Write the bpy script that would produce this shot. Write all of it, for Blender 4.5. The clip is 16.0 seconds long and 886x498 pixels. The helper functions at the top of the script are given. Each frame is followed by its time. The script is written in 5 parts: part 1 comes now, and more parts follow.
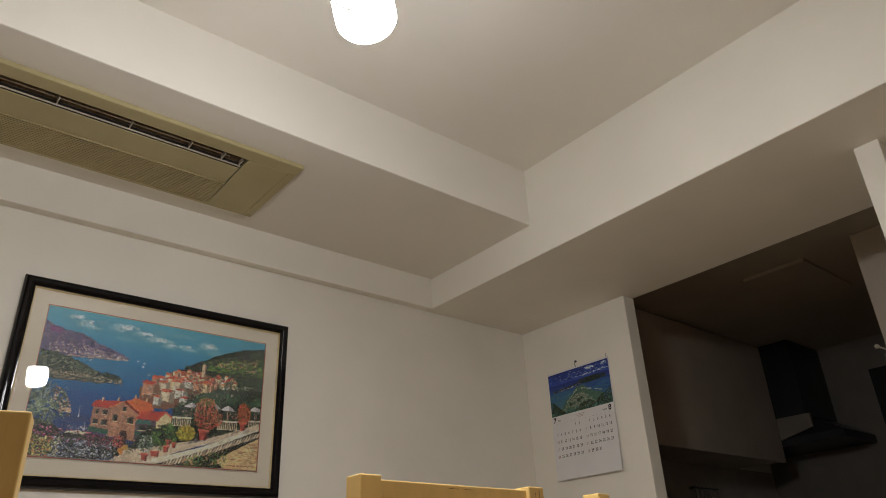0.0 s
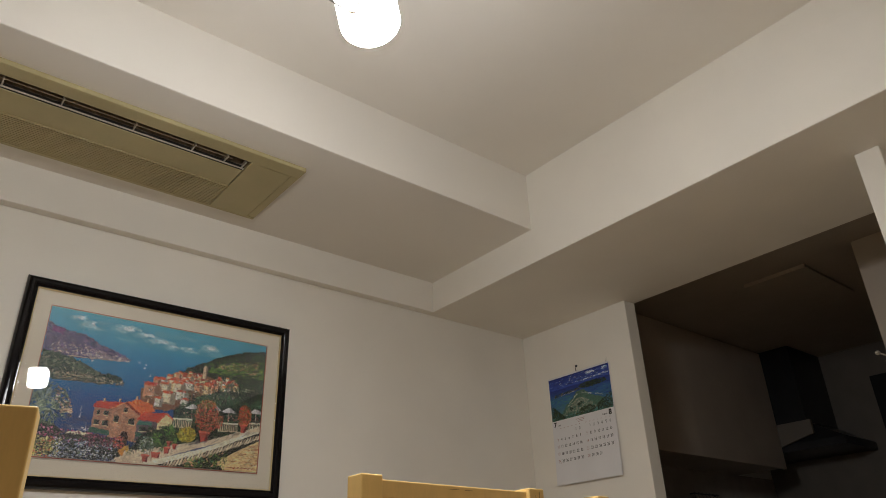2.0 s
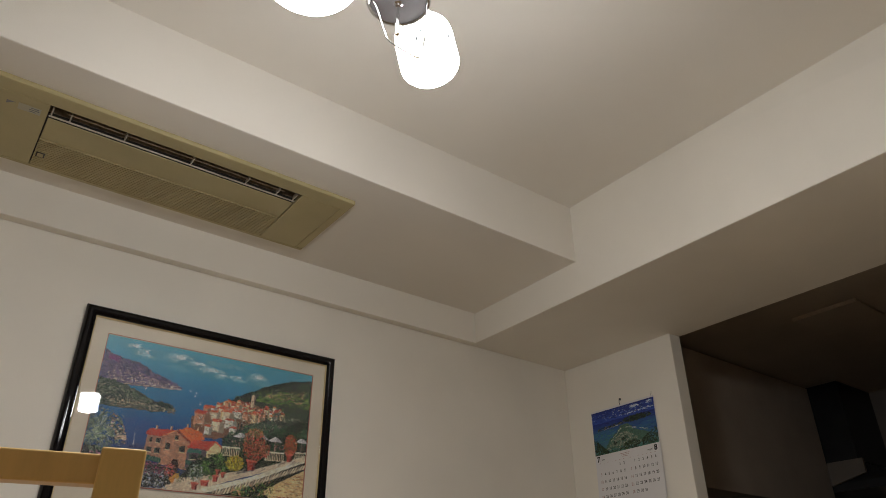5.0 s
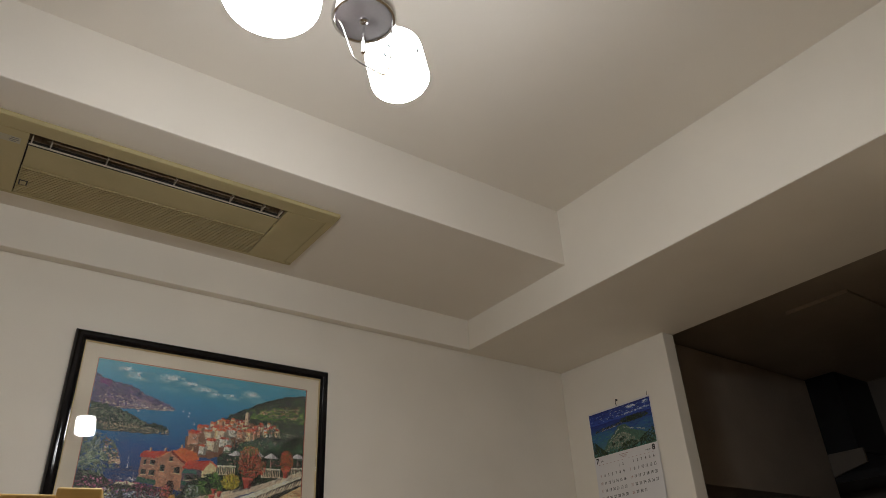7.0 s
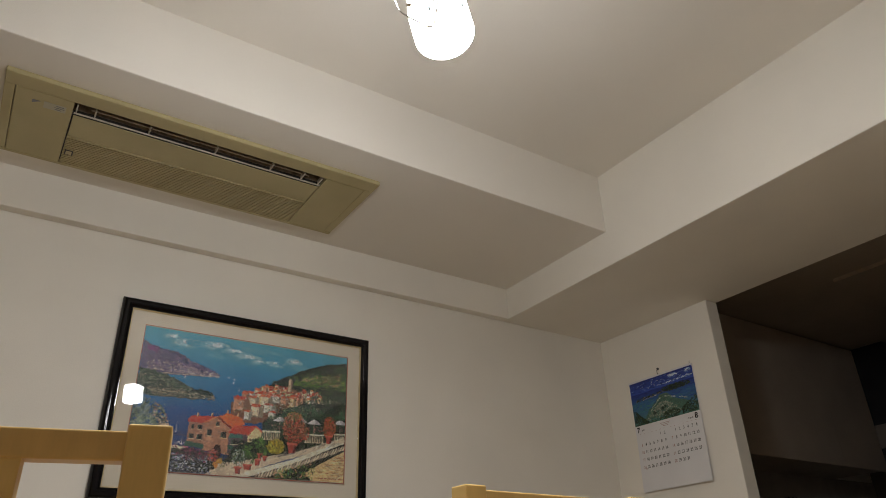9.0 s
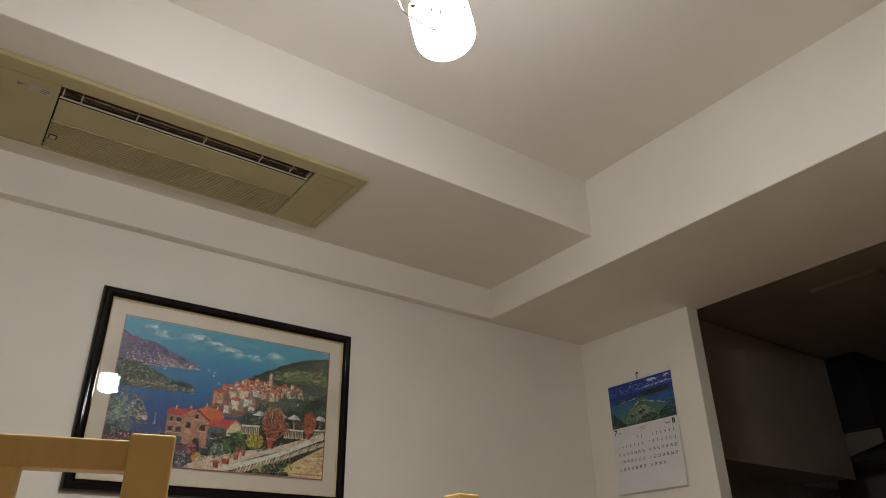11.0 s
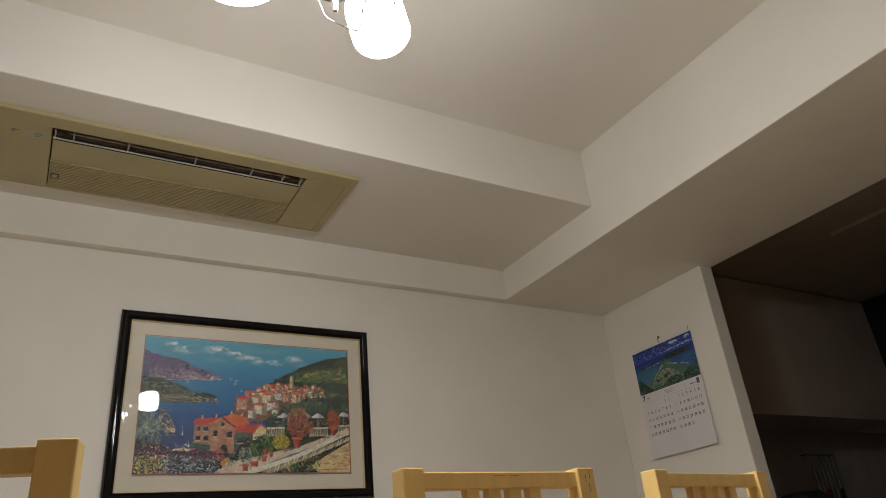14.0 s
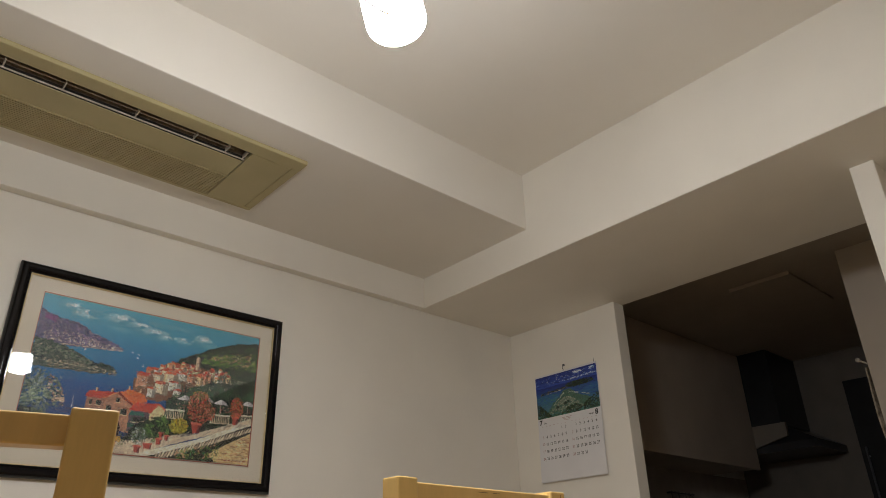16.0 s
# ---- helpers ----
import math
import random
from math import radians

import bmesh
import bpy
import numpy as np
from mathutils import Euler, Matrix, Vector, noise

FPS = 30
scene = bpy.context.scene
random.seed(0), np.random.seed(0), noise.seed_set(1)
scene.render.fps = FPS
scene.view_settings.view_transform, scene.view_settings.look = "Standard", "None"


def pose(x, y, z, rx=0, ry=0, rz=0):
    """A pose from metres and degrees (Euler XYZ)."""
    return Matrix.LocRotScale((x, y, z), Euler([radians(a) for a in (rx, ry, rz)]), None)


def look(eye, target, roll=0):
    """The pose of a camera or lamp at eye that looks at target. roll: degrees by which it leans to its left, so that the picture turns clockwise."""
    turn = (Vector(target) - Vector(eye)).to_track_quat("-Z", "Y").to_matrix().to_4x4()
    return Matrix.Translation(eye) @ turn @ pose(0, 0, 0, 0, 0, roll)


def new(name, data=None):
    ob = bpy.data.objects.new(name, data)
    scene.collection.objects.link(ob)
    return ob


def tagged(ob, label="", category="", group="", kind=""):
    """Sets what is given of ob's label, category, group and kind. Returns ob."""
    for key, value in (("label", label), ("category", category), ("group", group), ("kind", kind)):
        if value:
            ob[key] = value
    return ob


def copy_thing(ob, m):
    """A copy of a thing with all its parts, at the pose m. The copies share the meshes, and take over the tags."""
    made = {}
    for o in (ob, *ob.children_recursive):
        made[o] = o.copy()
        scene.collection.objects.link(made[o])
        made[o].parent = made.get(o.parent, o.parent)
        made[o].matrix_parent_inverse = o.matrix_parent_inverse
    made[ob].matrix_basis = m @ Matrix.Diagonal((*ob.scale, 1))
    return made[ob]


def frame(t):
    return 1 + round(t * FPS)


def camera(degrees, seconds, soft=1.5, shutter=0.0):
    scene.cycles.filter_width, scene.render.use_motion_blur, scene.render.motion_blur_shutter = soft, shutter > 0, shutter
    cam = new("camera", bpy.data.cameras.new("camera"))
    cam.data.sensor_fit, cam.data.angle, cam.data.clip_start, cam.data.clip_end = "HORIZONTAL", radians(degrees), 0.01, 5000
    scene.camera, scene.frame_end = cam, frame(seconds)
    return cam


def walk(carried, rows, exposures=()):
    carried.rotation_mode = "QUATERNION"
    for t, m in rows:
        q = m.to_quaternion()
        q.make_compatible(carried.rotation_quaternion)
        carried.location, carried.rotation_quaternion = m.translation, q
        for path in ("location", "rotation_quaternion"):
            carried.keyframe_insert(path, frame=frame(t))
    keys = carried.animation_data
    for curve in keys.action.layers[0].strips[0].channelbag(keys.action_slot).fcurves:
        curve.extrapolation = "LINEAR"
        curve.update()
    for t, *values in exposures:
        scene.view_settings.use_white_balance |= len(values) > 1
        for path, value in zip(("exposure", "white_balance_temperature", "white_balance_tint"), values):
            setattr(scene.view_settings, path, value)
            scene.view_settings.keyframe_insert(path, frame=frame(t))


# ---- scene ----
cam = camera(65.0, 16.0, soft=0.9)
EXPOSURES = [(0.0, 0.10), (3.0, 0.08), (4.0, 0.0), (6.5, -0.16), (8.0, -0.2), (9.0, -0.05), (11.5, 0.0), (12.0, 0.06), (13.0, 0.0), (14.5, 0.03), (15.5, 0.12), (16.0, 0.13)]
PATH = [
    (0, (0.013, -0.037, 0.805), (1.175, 1.334, 1.682), -2.6),
    (0.5, (-0.003, -0.034, 0.811), (1.165, 1.329, 1.693), -2.6),
    (1, (0.01, -0.042, 0.805), (1.164, 1.326, 1.698), -2.2),
    (1.5, (0.009, -0.041, 0.803), (1.164, 1.327, 1.694), -2.0),
    (2, (0.009, -0.039, 0.798), (1.165, 1.329, 1.687), -2.2),
    (2.5, (0.011, -0.043, 0.8), (1.167, 1.329, 1.683), -2.1),
    (3, (-0.009, -0.047, 0.806), (1.14, 1.323, 1.704), -2.3),
    (3.5, (-0.046, -0.044, 0.813), (1.037, 1.355, 1.744), -0.7),
    (4, (-0.05, -0.026, 0.811), (1.013, 1.381, 1.754), -0.1),
    (6.5, (-0.029, -0.041, 0.821), (1.035, 1.346, 1.794), -2.0),
    (7, (-0.018, -0.065, 0.825), (1.043, 1.326, 1.794), -2.9),
    (7.5, (-0.028, -0.076, 0.818), (1.03, 1.316, 1.788), -3.5),
    (8, (-0.044, -0.061, 0.81), (0.971, 1.361, 1.784), -3.4),
    (8.5, (-0.048, -0.032, 0.807), (0.95, 1.417, 1.758), -1.9),
    (9, (-0.026, -0.018, 0.803), (0.977, 1.452, 1.715), -2.0),
    (11.3, (-0.066, 0.004, 0.824), (1.01, 1.431, 1.721), -0.5),
    (11.5, (-0.073, 0.032, 0.813), (1.028, 1.436, 1.716), -1.0),
    (12, (-0.063, 0.083, 0.805), (1.068, 1.461, 1.712), -2.8),
    (12.5, (-0.053, 0.045, 0.82), (1.069, 1.411, 1.756), -3.3),
    (13, (-0.03, -0.023, 0.805), (1.01, 1.414, 1.729), -3.1),
    (13.5, (0.045, -0.096, 0.786), (1.047, 1.39, 1.674), -7.1),
    (14, (0.074, -0.136, 0.789), (1.031, 1.388, 1.663), -5.8),
    (14.5, (0.064, -0.142, 0.79), (1.051, 1.365, 1.659), -4.3),
    (15, (-0.004, -0.072, 0.814), (1.04, 1.403, 1.673), -2.4),
    (15.5, (-0.063, -0.004, 0.813), (1.128, 1.367, 1.661), -1.55),
    (16, (-0.072, 0.011, 0.814), (1.151, 1.343, 1.686), -1.44),
]
walk(cam, [(t, look(eye, target, roll)) for t, eye, target, roll in PATH], EXPOSURES)

# ---- world: a closed room at night, only a trace of light outside ----
world = bpy.data.worlds.new("night")
world.use_nodes = True
world.node_tree.nodes["Background"].inputs[0].default_value = (0.02, 0.025, 0.04, 1)
world.node_tree.nodes["Background"].inputs[1].default_value = 0.05
scene.world = world


# ---- materials ----
def material(name, color, rough=0.5, metal=0.0, vary=0.06, scale=9.0, fine=120.0, bump=0.1, emit=0.0, stretch=(1, 1, 1), spec=0.5, dark=None):
    """A surface with two scales of variation in tone and roughness, and a fine relief."""
    m = bpy.data.materials.new(name)
    m.use_nodes = True
    nt = m.node_tree
    b = nt.nodes["Principled BSDF"]
    tc = nt.nodes.new("ShaderNodeTexCoord")
    mp = nt.nodes.new("ShaderNodeMapping")
    mp.inputs["Scale"].default_value = stretch
    nt.links.new(tc.outputs["Object"], mp.inputs[0])
    big, small = nt.nodes.new("ShaderNodeTexNoise"), nt.nodes.new("ShaderNodeTexNoise")
    big.inputs["Scale"].default_value, big.inputs["Detail"].default_value = scale, 4
    small.inputs["Scale"].default_value, small.inputs["Detail"].default_value = fine, 3
    for n in (big, small):
        nt.links.new(mp.outputs[0], n.inputs["Vector"])
    add = nt.nodes.new("ShaderNodeMath")
    add.operation = "MULTIPLY_ADD"
    add.inputs[1].default_value = 0.35
    nt.links.new(small.outputs["Fac"], add.inputs[0])
    nt.links.new(big.outputs["Fac"], add.inputs[2])
    ramp = nt.nodes.new("ShaderNodeValToRGB")
    lo = dark or [c * (1 - 2 * vary) for c in color]
    hi = [min(1, c * (1 + vary)) for c in color]
    ramp.color_ramp.elements[0].position, ramp.color_ramp.elements[0].color = 0.45, (*lo, 1)
    ramp.color_ramp.elements[1].position, ramp.color_ramp.elements[1].color = 0.9, (*hi, 1)
    nt.links.new(add.outputs[0], ramp.inputs[0])
    nt.links.new(ramp.outputs[0], b.inputs["Base Color"])
    b.inputs["Roughness"].default_value, b.inputs["Metallic"].default_value = rough, metal
    b.inputs["Specular IOR Level"].default_value = spec
    if bump:
        bp = nt.nodes.new("ShaderNodeBump")
        bp.inputs["Strength"].default_value, bp.inputs["Distance"].default_value = bump, 0.002
        nt.links.new(small.outputs["Fac"], bp.inputs["Height"])
        nt.links.new(bp.outputs[0], b.inputs["Normal"])
    if emit:
        b.inputs["Emission Color"].default_value = (*color, 1)
        b.inputs["Emission Strength"].default_value = emit
    return m


WALLPAPER = material("white wallpaper", (0.885, 0.845, 0.765), 0.75, vary=0.025, scale=2.2, fine=420, bump=0.22, spec=0.25)
CEILING = material("white ceiling paper", (0.85, 0.81, 0.74), 0.8, vary=0.02, scale=1.7, fine=380, bump=0.2, spec=0.2)
FLOOR = material("pale oak floor", (0.47, 0.335, 0.20), 0.4, vary=0.25, scale=3, fine=60, stretch=(0.4, 6, 1))
IVORY = material("aged ivory plastic", (0.465, 0.40, 0.212), 0.45, vary=0.05, scale=5, fine=300, bump=0.04)
BLACK_FRAME = material("black lacquered wood", (0.006, 0.005, 0.006), 0.06, vary=0.1, scale=8, fine=200, bump=0.015, spec=0.24)
BEECH = material("honey beech wood", (0.79, 0.525, 0.195), 0.34, vary=0.05, scale=5, fine=70, bump=0.04, stretch=(5, 5, 0.7))
nt = BEECH.node_tree          # each board of its own tone
board, tint, scale_value = nt.nodes.new("ShaderNodeObjectInfo"), nt.nodes.new("ShaderNodeHueSaturation"), nt.nodes.new("ShaderNodeMapRange")
scale_hue = nt.nodes.new("ShaderNodeMapRange")
scale_value.inputs[3].default_value, scale_value.inputs[4].default_value = 0.95, 1.12
scale_hue.inputs[3].default_value, scale_hue.inputs[4].default_value = 0.499, 0.507
for node, slot in ((scale_value, "Value"), (scale_hue, "Hue")):
    nt.links.new(board.outputs["Random"], node.inputs[0])
    nt.links.new(node.outputs[0], tint.inputs[slot])
b = nt.nodes["Principled BSDF"]
nt.links.new(b.inputs["Base Color"].links[0].from_socket, tint.inputs["Color"])
nt.links.new(tint.outputs[0], b.inputs["Base Color"])
PAPER = material("white calendar paper", (0.80, 0.79, 0.80), 0.6, vary=0.02, scale=6, fine=200, bump=0.02)
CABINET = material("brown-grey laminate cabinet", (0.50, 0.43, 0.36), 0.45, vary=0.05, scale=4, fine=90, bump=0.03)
# for the hood's pale side panel: kitchen shade is in this dark tone
PANEL_SHADE = material("hood panel tone with shade", (0.22, 0.19, 0.16), 0.7, vary=0.05, scale=3)
BRUSHED = material("brushed steel", (0.45, 0.45, 0.45), 0.3, 0.9, vary=0.1)
DARK_STEEL = material("dark brushed steel", (0.12, 0.12, 0.13), 0.35, 0.8, vary=0.15, scale=20, fine=200, bump=0.04)


# ---- mesh helpers ----
def box(bm, lo, hi, bevel=0.0, seg=2):
    """A box between two corners, with rounded edges, in the bmesh."""
    lo, hi = Vector(lo), Vector(hi)
    made = bmesh.ops.create_cube(bm, size=1.0, matrix=Matrix.LocRotScale((lo + hi) / 2, None, hi - lo))
    if bevel:
        edges = list({e for v in made["verts"] for e in v.link_edges})
        bmesh.ops.bevel(bm, geom=edges, offset=bevel, segments=seg, profile=0.5, affect="EDGES")


def rod(bm, a, b, r, r2=None, seg=12):
    """A round bar between two points."""
    a, b = Vector(a), Vector(b)
    d = b - a
    q = Vector((0, 0, 1)).rotation_difference(d.normalized())
    bmesh.ops.create_cone(bm, cap_ends=True, segments=seg, radius1=r, radius2=r if r2 is None else r2, depth=d.length,
                          matrix=Matrix.LocRotScale((a + b) / 2, q, None))


def lathe(bm, profile, centre=(0, 0, 0), seg=40):
    """A turned form: rings of (radius, height), joined by quads; radius 0 closes an end."""
    rings = []
    for r, z in profile:
        if r < 1e-6:
            rings.append([bm.verts.new((centre[0], centre[1], centre[2] + z))])
        else:
            rings.append([bm.verts.new((centre[0] + r * math.cos(2 * math.pi * k / seg), centre[1] + r * math.sin(2 * math.pi * k / seg), centre[2] + z)) for k in range(seg)])
    for p, q in zip(rings, rings[1:]):
        for k in range(seg):
            n = (k + 1) % seg
            if len(p) == 1:
                bm.faces.new((p[0], q[n], q[k])) if len(q) > 1 else None
            elif len(q) == 1:
                bm.faces.new((p[k], p[n], q[0]))
            else:
                bm.faces.new((p[k], p[n], q[n], q[k]))


def tube(bm, points, r, seg=8, flat=None):
    """A bent bar along points; flat gives another half-width across."""
    pts = [Vector(p) for p in points]
    rings = []
    up = Vector((0.13, 0.21, 0.97)).normalized()
    for i, p in enumerate(pts):
        d = (pts[min(i + 1, len(pts) - 1)] - pts[max(i - 1, 0)]).normalized()
        s = d.cross(up).normalized()
        u = s.cross(d)
        rings.append([bm.verts.new(p + s * math.cos(2 * math.pi * k / seg) * (flat or r) + u * math.sin(2 * math.pi * k / seg) * r) for k in range(seg)])
    for a, b in zip(rings, rings[1:]):
        for k in range(seg):
            bm.faces.new((a[k], a[(k + 1) % seg], b[(k + 1) % seg], b[k]))
    bm.faces.new(rings[0][::-1])
    bm.faces.new(rings[-1])


def smooth_line(points, steps=5):
    """Points of a smooth curve through the given ones."""
    p = [Vector(q) for q in points]
    p = [2 * p[0] - p[1]] + p + [2 * p[-1] - p[-2]]
    out = []
    for a, b, c, d in zip(p, p[1:], p[2:], p[3:]):
        for k in range(steps):
            f = k / steps
            out.append(0.5 * (2 * b + (c - a) * f + (2 * a - 5 * b + 4 * c - d) * f * f + (3 * b - a - 3 * c + d) * f ** 3))
    return out + [p[-2]]


def mesh_of(name, bm, mat, smooth=False):
    bmesh.ops.recalc_face_normals(bm, faces=bm.faces[:])
    me = bpy.data.meshes.new(name)
    bm.to_mesh(me)
    bm.free()
    me.materials.append(mat)
    if smooth:
        for p in me.polygons:
            p.use_smooth = True
        me.set_sharp_from_angle(angle=radians(40))
    return me


def part(name, bm, mat, parent, label="", smooth=False):
    ob = new(name, mesh_of(name, bm, mat, smooth))
    ob.parent = parent
    return tagged(ob, label)


def thing(name, label, category, m=None, group=""):
    ob = new(name)
    ob.empty_display_size = 0.1
    if m is not None:
        ob.matrix_basis = m
    return tagged(ob, label, category, group)


def slab(name, lo, hi, mat, label, category, bevel=0.0):
    """A piece of the setting."""
    bm = bmesh.new()
    box(bm, lo, hi, bevel)
    return tagged(new(name, mesh_of(name, bm, mat)), label, category, kind="structure")


# ---- setting ----
XB, XE, XK = 2.085, 2.765, 2.849          # beam face, calendar wall, its far side
YS, YC, YN = 1.797, 2.510, 2.556          # dropped ceiling's edge, fascia, picture wall
ZC, ZS, ZB, ZK = 2.517, 2.236, 2.075, 2.265   # ceiling, dropped ceiling, beam soffit, kitchen ceiling
XW, YSOUTH, XFAR = -2.4, -2.3, 5.30
R = 0.004
slab("floor", (XW, YSOUTH, -0.1), (XK, YN, 0.0), FLOOR, "pale oak board floor of the dining room", "floor")
slab("ceiling", (XW, YSOUTH, ZC), (XB, YS, ZC + 0.12), CEILING, "white papered ceiling of the dining room", "ceiling")
bm = bmesh.new()          # dropped ceiling, open where the cassette's outlet slot goes up
for lo, hi in (((XW, YS, ZS), (XB, 2.002, ZC + 0.12)), ((XW, 2.002, ZS), (-0.003, 2.069, ZC + 0.12)), ((0.850, 2.002, ZS), (XB, 2.069, ZC + 0.12)), ((XW, 2.069, ZS), (XB, YC, ZC + 0.12))):
    box(bm, lo, hi)
bmesh.ops.bevel(bm, geom=[e for e in bm.edges if all(abs(v.co.y - YS) < 1e-4 and abs(v.co.z - ZS) < 1e-4 for v in e.verts)], offset=R, segments=3, profile=0.5, affect="EDGES")
tagged(new("ceiling_drop", mesh_of("ceiling_drop", bm, CEILING)), "white dropped ceiling box that holds the air conditioner", "ceiling", kind="structure")
slab("wall_north", (XW, YN, -0.1), (XFAR, YN + 0.14, ZC + 0.12), WALLPAPER, "white papered wall with the framed picture", "wall")
slab("trim_north", (XW, YC, ZB), (XB, YN, ZC + 0.12), WALLPAPER, "white fascia strip over the picture wall", "trim", R)
beam = slab("beam_east", (XB, YSOUTH, ZB), (XK, YN, ZC + 0.12), WALLPAPER, "white papered ceiling beam before the kitchen", "beam", R)
for v in beam.data.vertices:          # its lower edge runs slightly out of square
    if v.co.x < XB + 0.01 and v.co.z < ZB + 0.01 and v.co.y < 0:
        v.co.x -= 0.045
slab("wall_east", (XE, 1.847, 0.0), (XK, YN, ZB), WALLPAPER, "white papered wall stub with the calendar", "wall", R)
slab("wall_partition", (2.355, 0.497, 0.0), (XK, 0.575, ZB), WALLPAPER, "white narrow end of the partition wall", "wall", R)
slab("wall_corridor", (XE, YSOUTH, 0.0), (XK, 0.497, ZB), WALLPAPER, "white papered wall beside the corridor", "wall")
# wallpaper again, its base colour lowered in place of the shade here
slab("wall_kitchen_south", (3.49, 0.30, 0.0), (XFAR, 1.012, ZK), material("wallpaper darkened for kitchen shade", (0.56, 0.49, 0.41), 0.75, vary=0.04, scale=2.2, fine=420, bump=0.2), "kitchen wall return with shade put into its colour", "wall", R)
slab("wall_kitchen_side", (XK, 0.2, 0.0), (XFAR, 0.30, ZC), WALLPAPER, "plain wall closing the kitchen", "wall")
# dark grey carries the dimness at the kitchen's far end
slab("wall_kitchen_far", (XFAR, 0.2, -0.1), (XFAR + 0.1, YN, ZC), material("far wall tone with kitchen shade", (0.20, 0.175, 0.15), 0.5, vary=0.05), "plain kitchen far wall, coloured dark to look unlit", "wall")
# the kitchen ceiling's lack of light is put into its colour
slab("ceiling_kitchen", (XK, 0.30, ZK), (XFAR, YN, ZK + 0.1), material("kitchen ceiling tone with shade in it", (0.42, 0.37, 0.31), 0.75, vary=0.05, scale=3), "kitchen ceiling, coloured darker for its shade", "ceiling")
# out of view; kept dark so little light bounces up into the kitchen
slab("floor_kitchen", (XK, 0.2, -0.1), (XFAR, YN, 0.0), material("dark tone against bounce", (0.07, 0.055, 0.045), 0.45, vary=0.15), "unseen kitchen floor, dark to cut bounced light", "floor")
# grey sheet added over the white wall in place of shade below the cabinets
slab("wall_shade_sheet", (XK + 0.002, YN - 0.004, 0.896), (XFAR - 0.001, YN - 0.0005, 1.4695), material("grey standing in for wall shade", (0.46, 0.41, 0.36), 0.4, vary=0.08), "added grey sheet that darkens the wall over the counter", "panel")
slab("wall_west", (XW - 0.1, YSOUTH, -0.1), (XW, YN + 0.1, ZC + 0.12), WALLPAPER, "plain white papered wall", "wall")
slab("wall_south", (XW - 0.1, YSOUTH - 0.1, -0.1), (XK, YSOUTH, ZC + 0.12), WALLPAPER, "plain white papered wall", "wall")

# ---- prints: flat coloured shapes and dabs on one sheet ----
def tone(r, g, b, gain=1.4):
    """Linear paint colour from a display colour."""
    f = lambda v: (v / 255 / 12.92) if v < 10.3 else ((v / 255 + 0.055) / 1.055) ** 2.4
    return tuple(min(0.9, f(v) ** 1.12 * gain * 1.16) for v in (r, g, b))


def print_material(name, rough):
    m = bpy.data.materials.new(name)
    m.use_nodes = True
    nt = m.node_tree
    b = nt.nodes["Principled BSDF"]
    at = nt.nodes.new("ShaderNodeVertexColor")
    at.layer_name = "ink"
    tc, n = nt.nodes.new("ShaderNodeTexCoord"), nt.nodes.new("ShaderNodeTexNoise")
    n.inputs["Scale"].default_value, n.inputs["Detail"].default_value = 420, 6
    nt.links.new(tc.outputs["Object"], n.inputs["Vector"])
    hs = nt.nodes.new("ShaderNodeHueSaturation")
    mr = nt.nodes.new("ShaderNodeMapRange")
    mr.inputs[1].default_value, mr.inputs[2].default_value, mr.inputs[3].default_value, mr.inputs[4].default_value = 0.28, 0.72, 0.86, 1.14
    nt.links.new(n.outputs["Fac"], mr.inputs[0])
    nt.links.new(mr.outputs[0], hs.inputs["Value"])
    nt.links.new(at.outputs["Color"], hs.inputs["Color"])
    nt.links.new(hs.outputs[0], b.inputs["Base Color"])
    b.inputs["Roughness"].default_value = rough
    return m


PRINT = print_material("art print ink", 0.5)
PHOTO = print_material("glossy photo ink", 0.3)


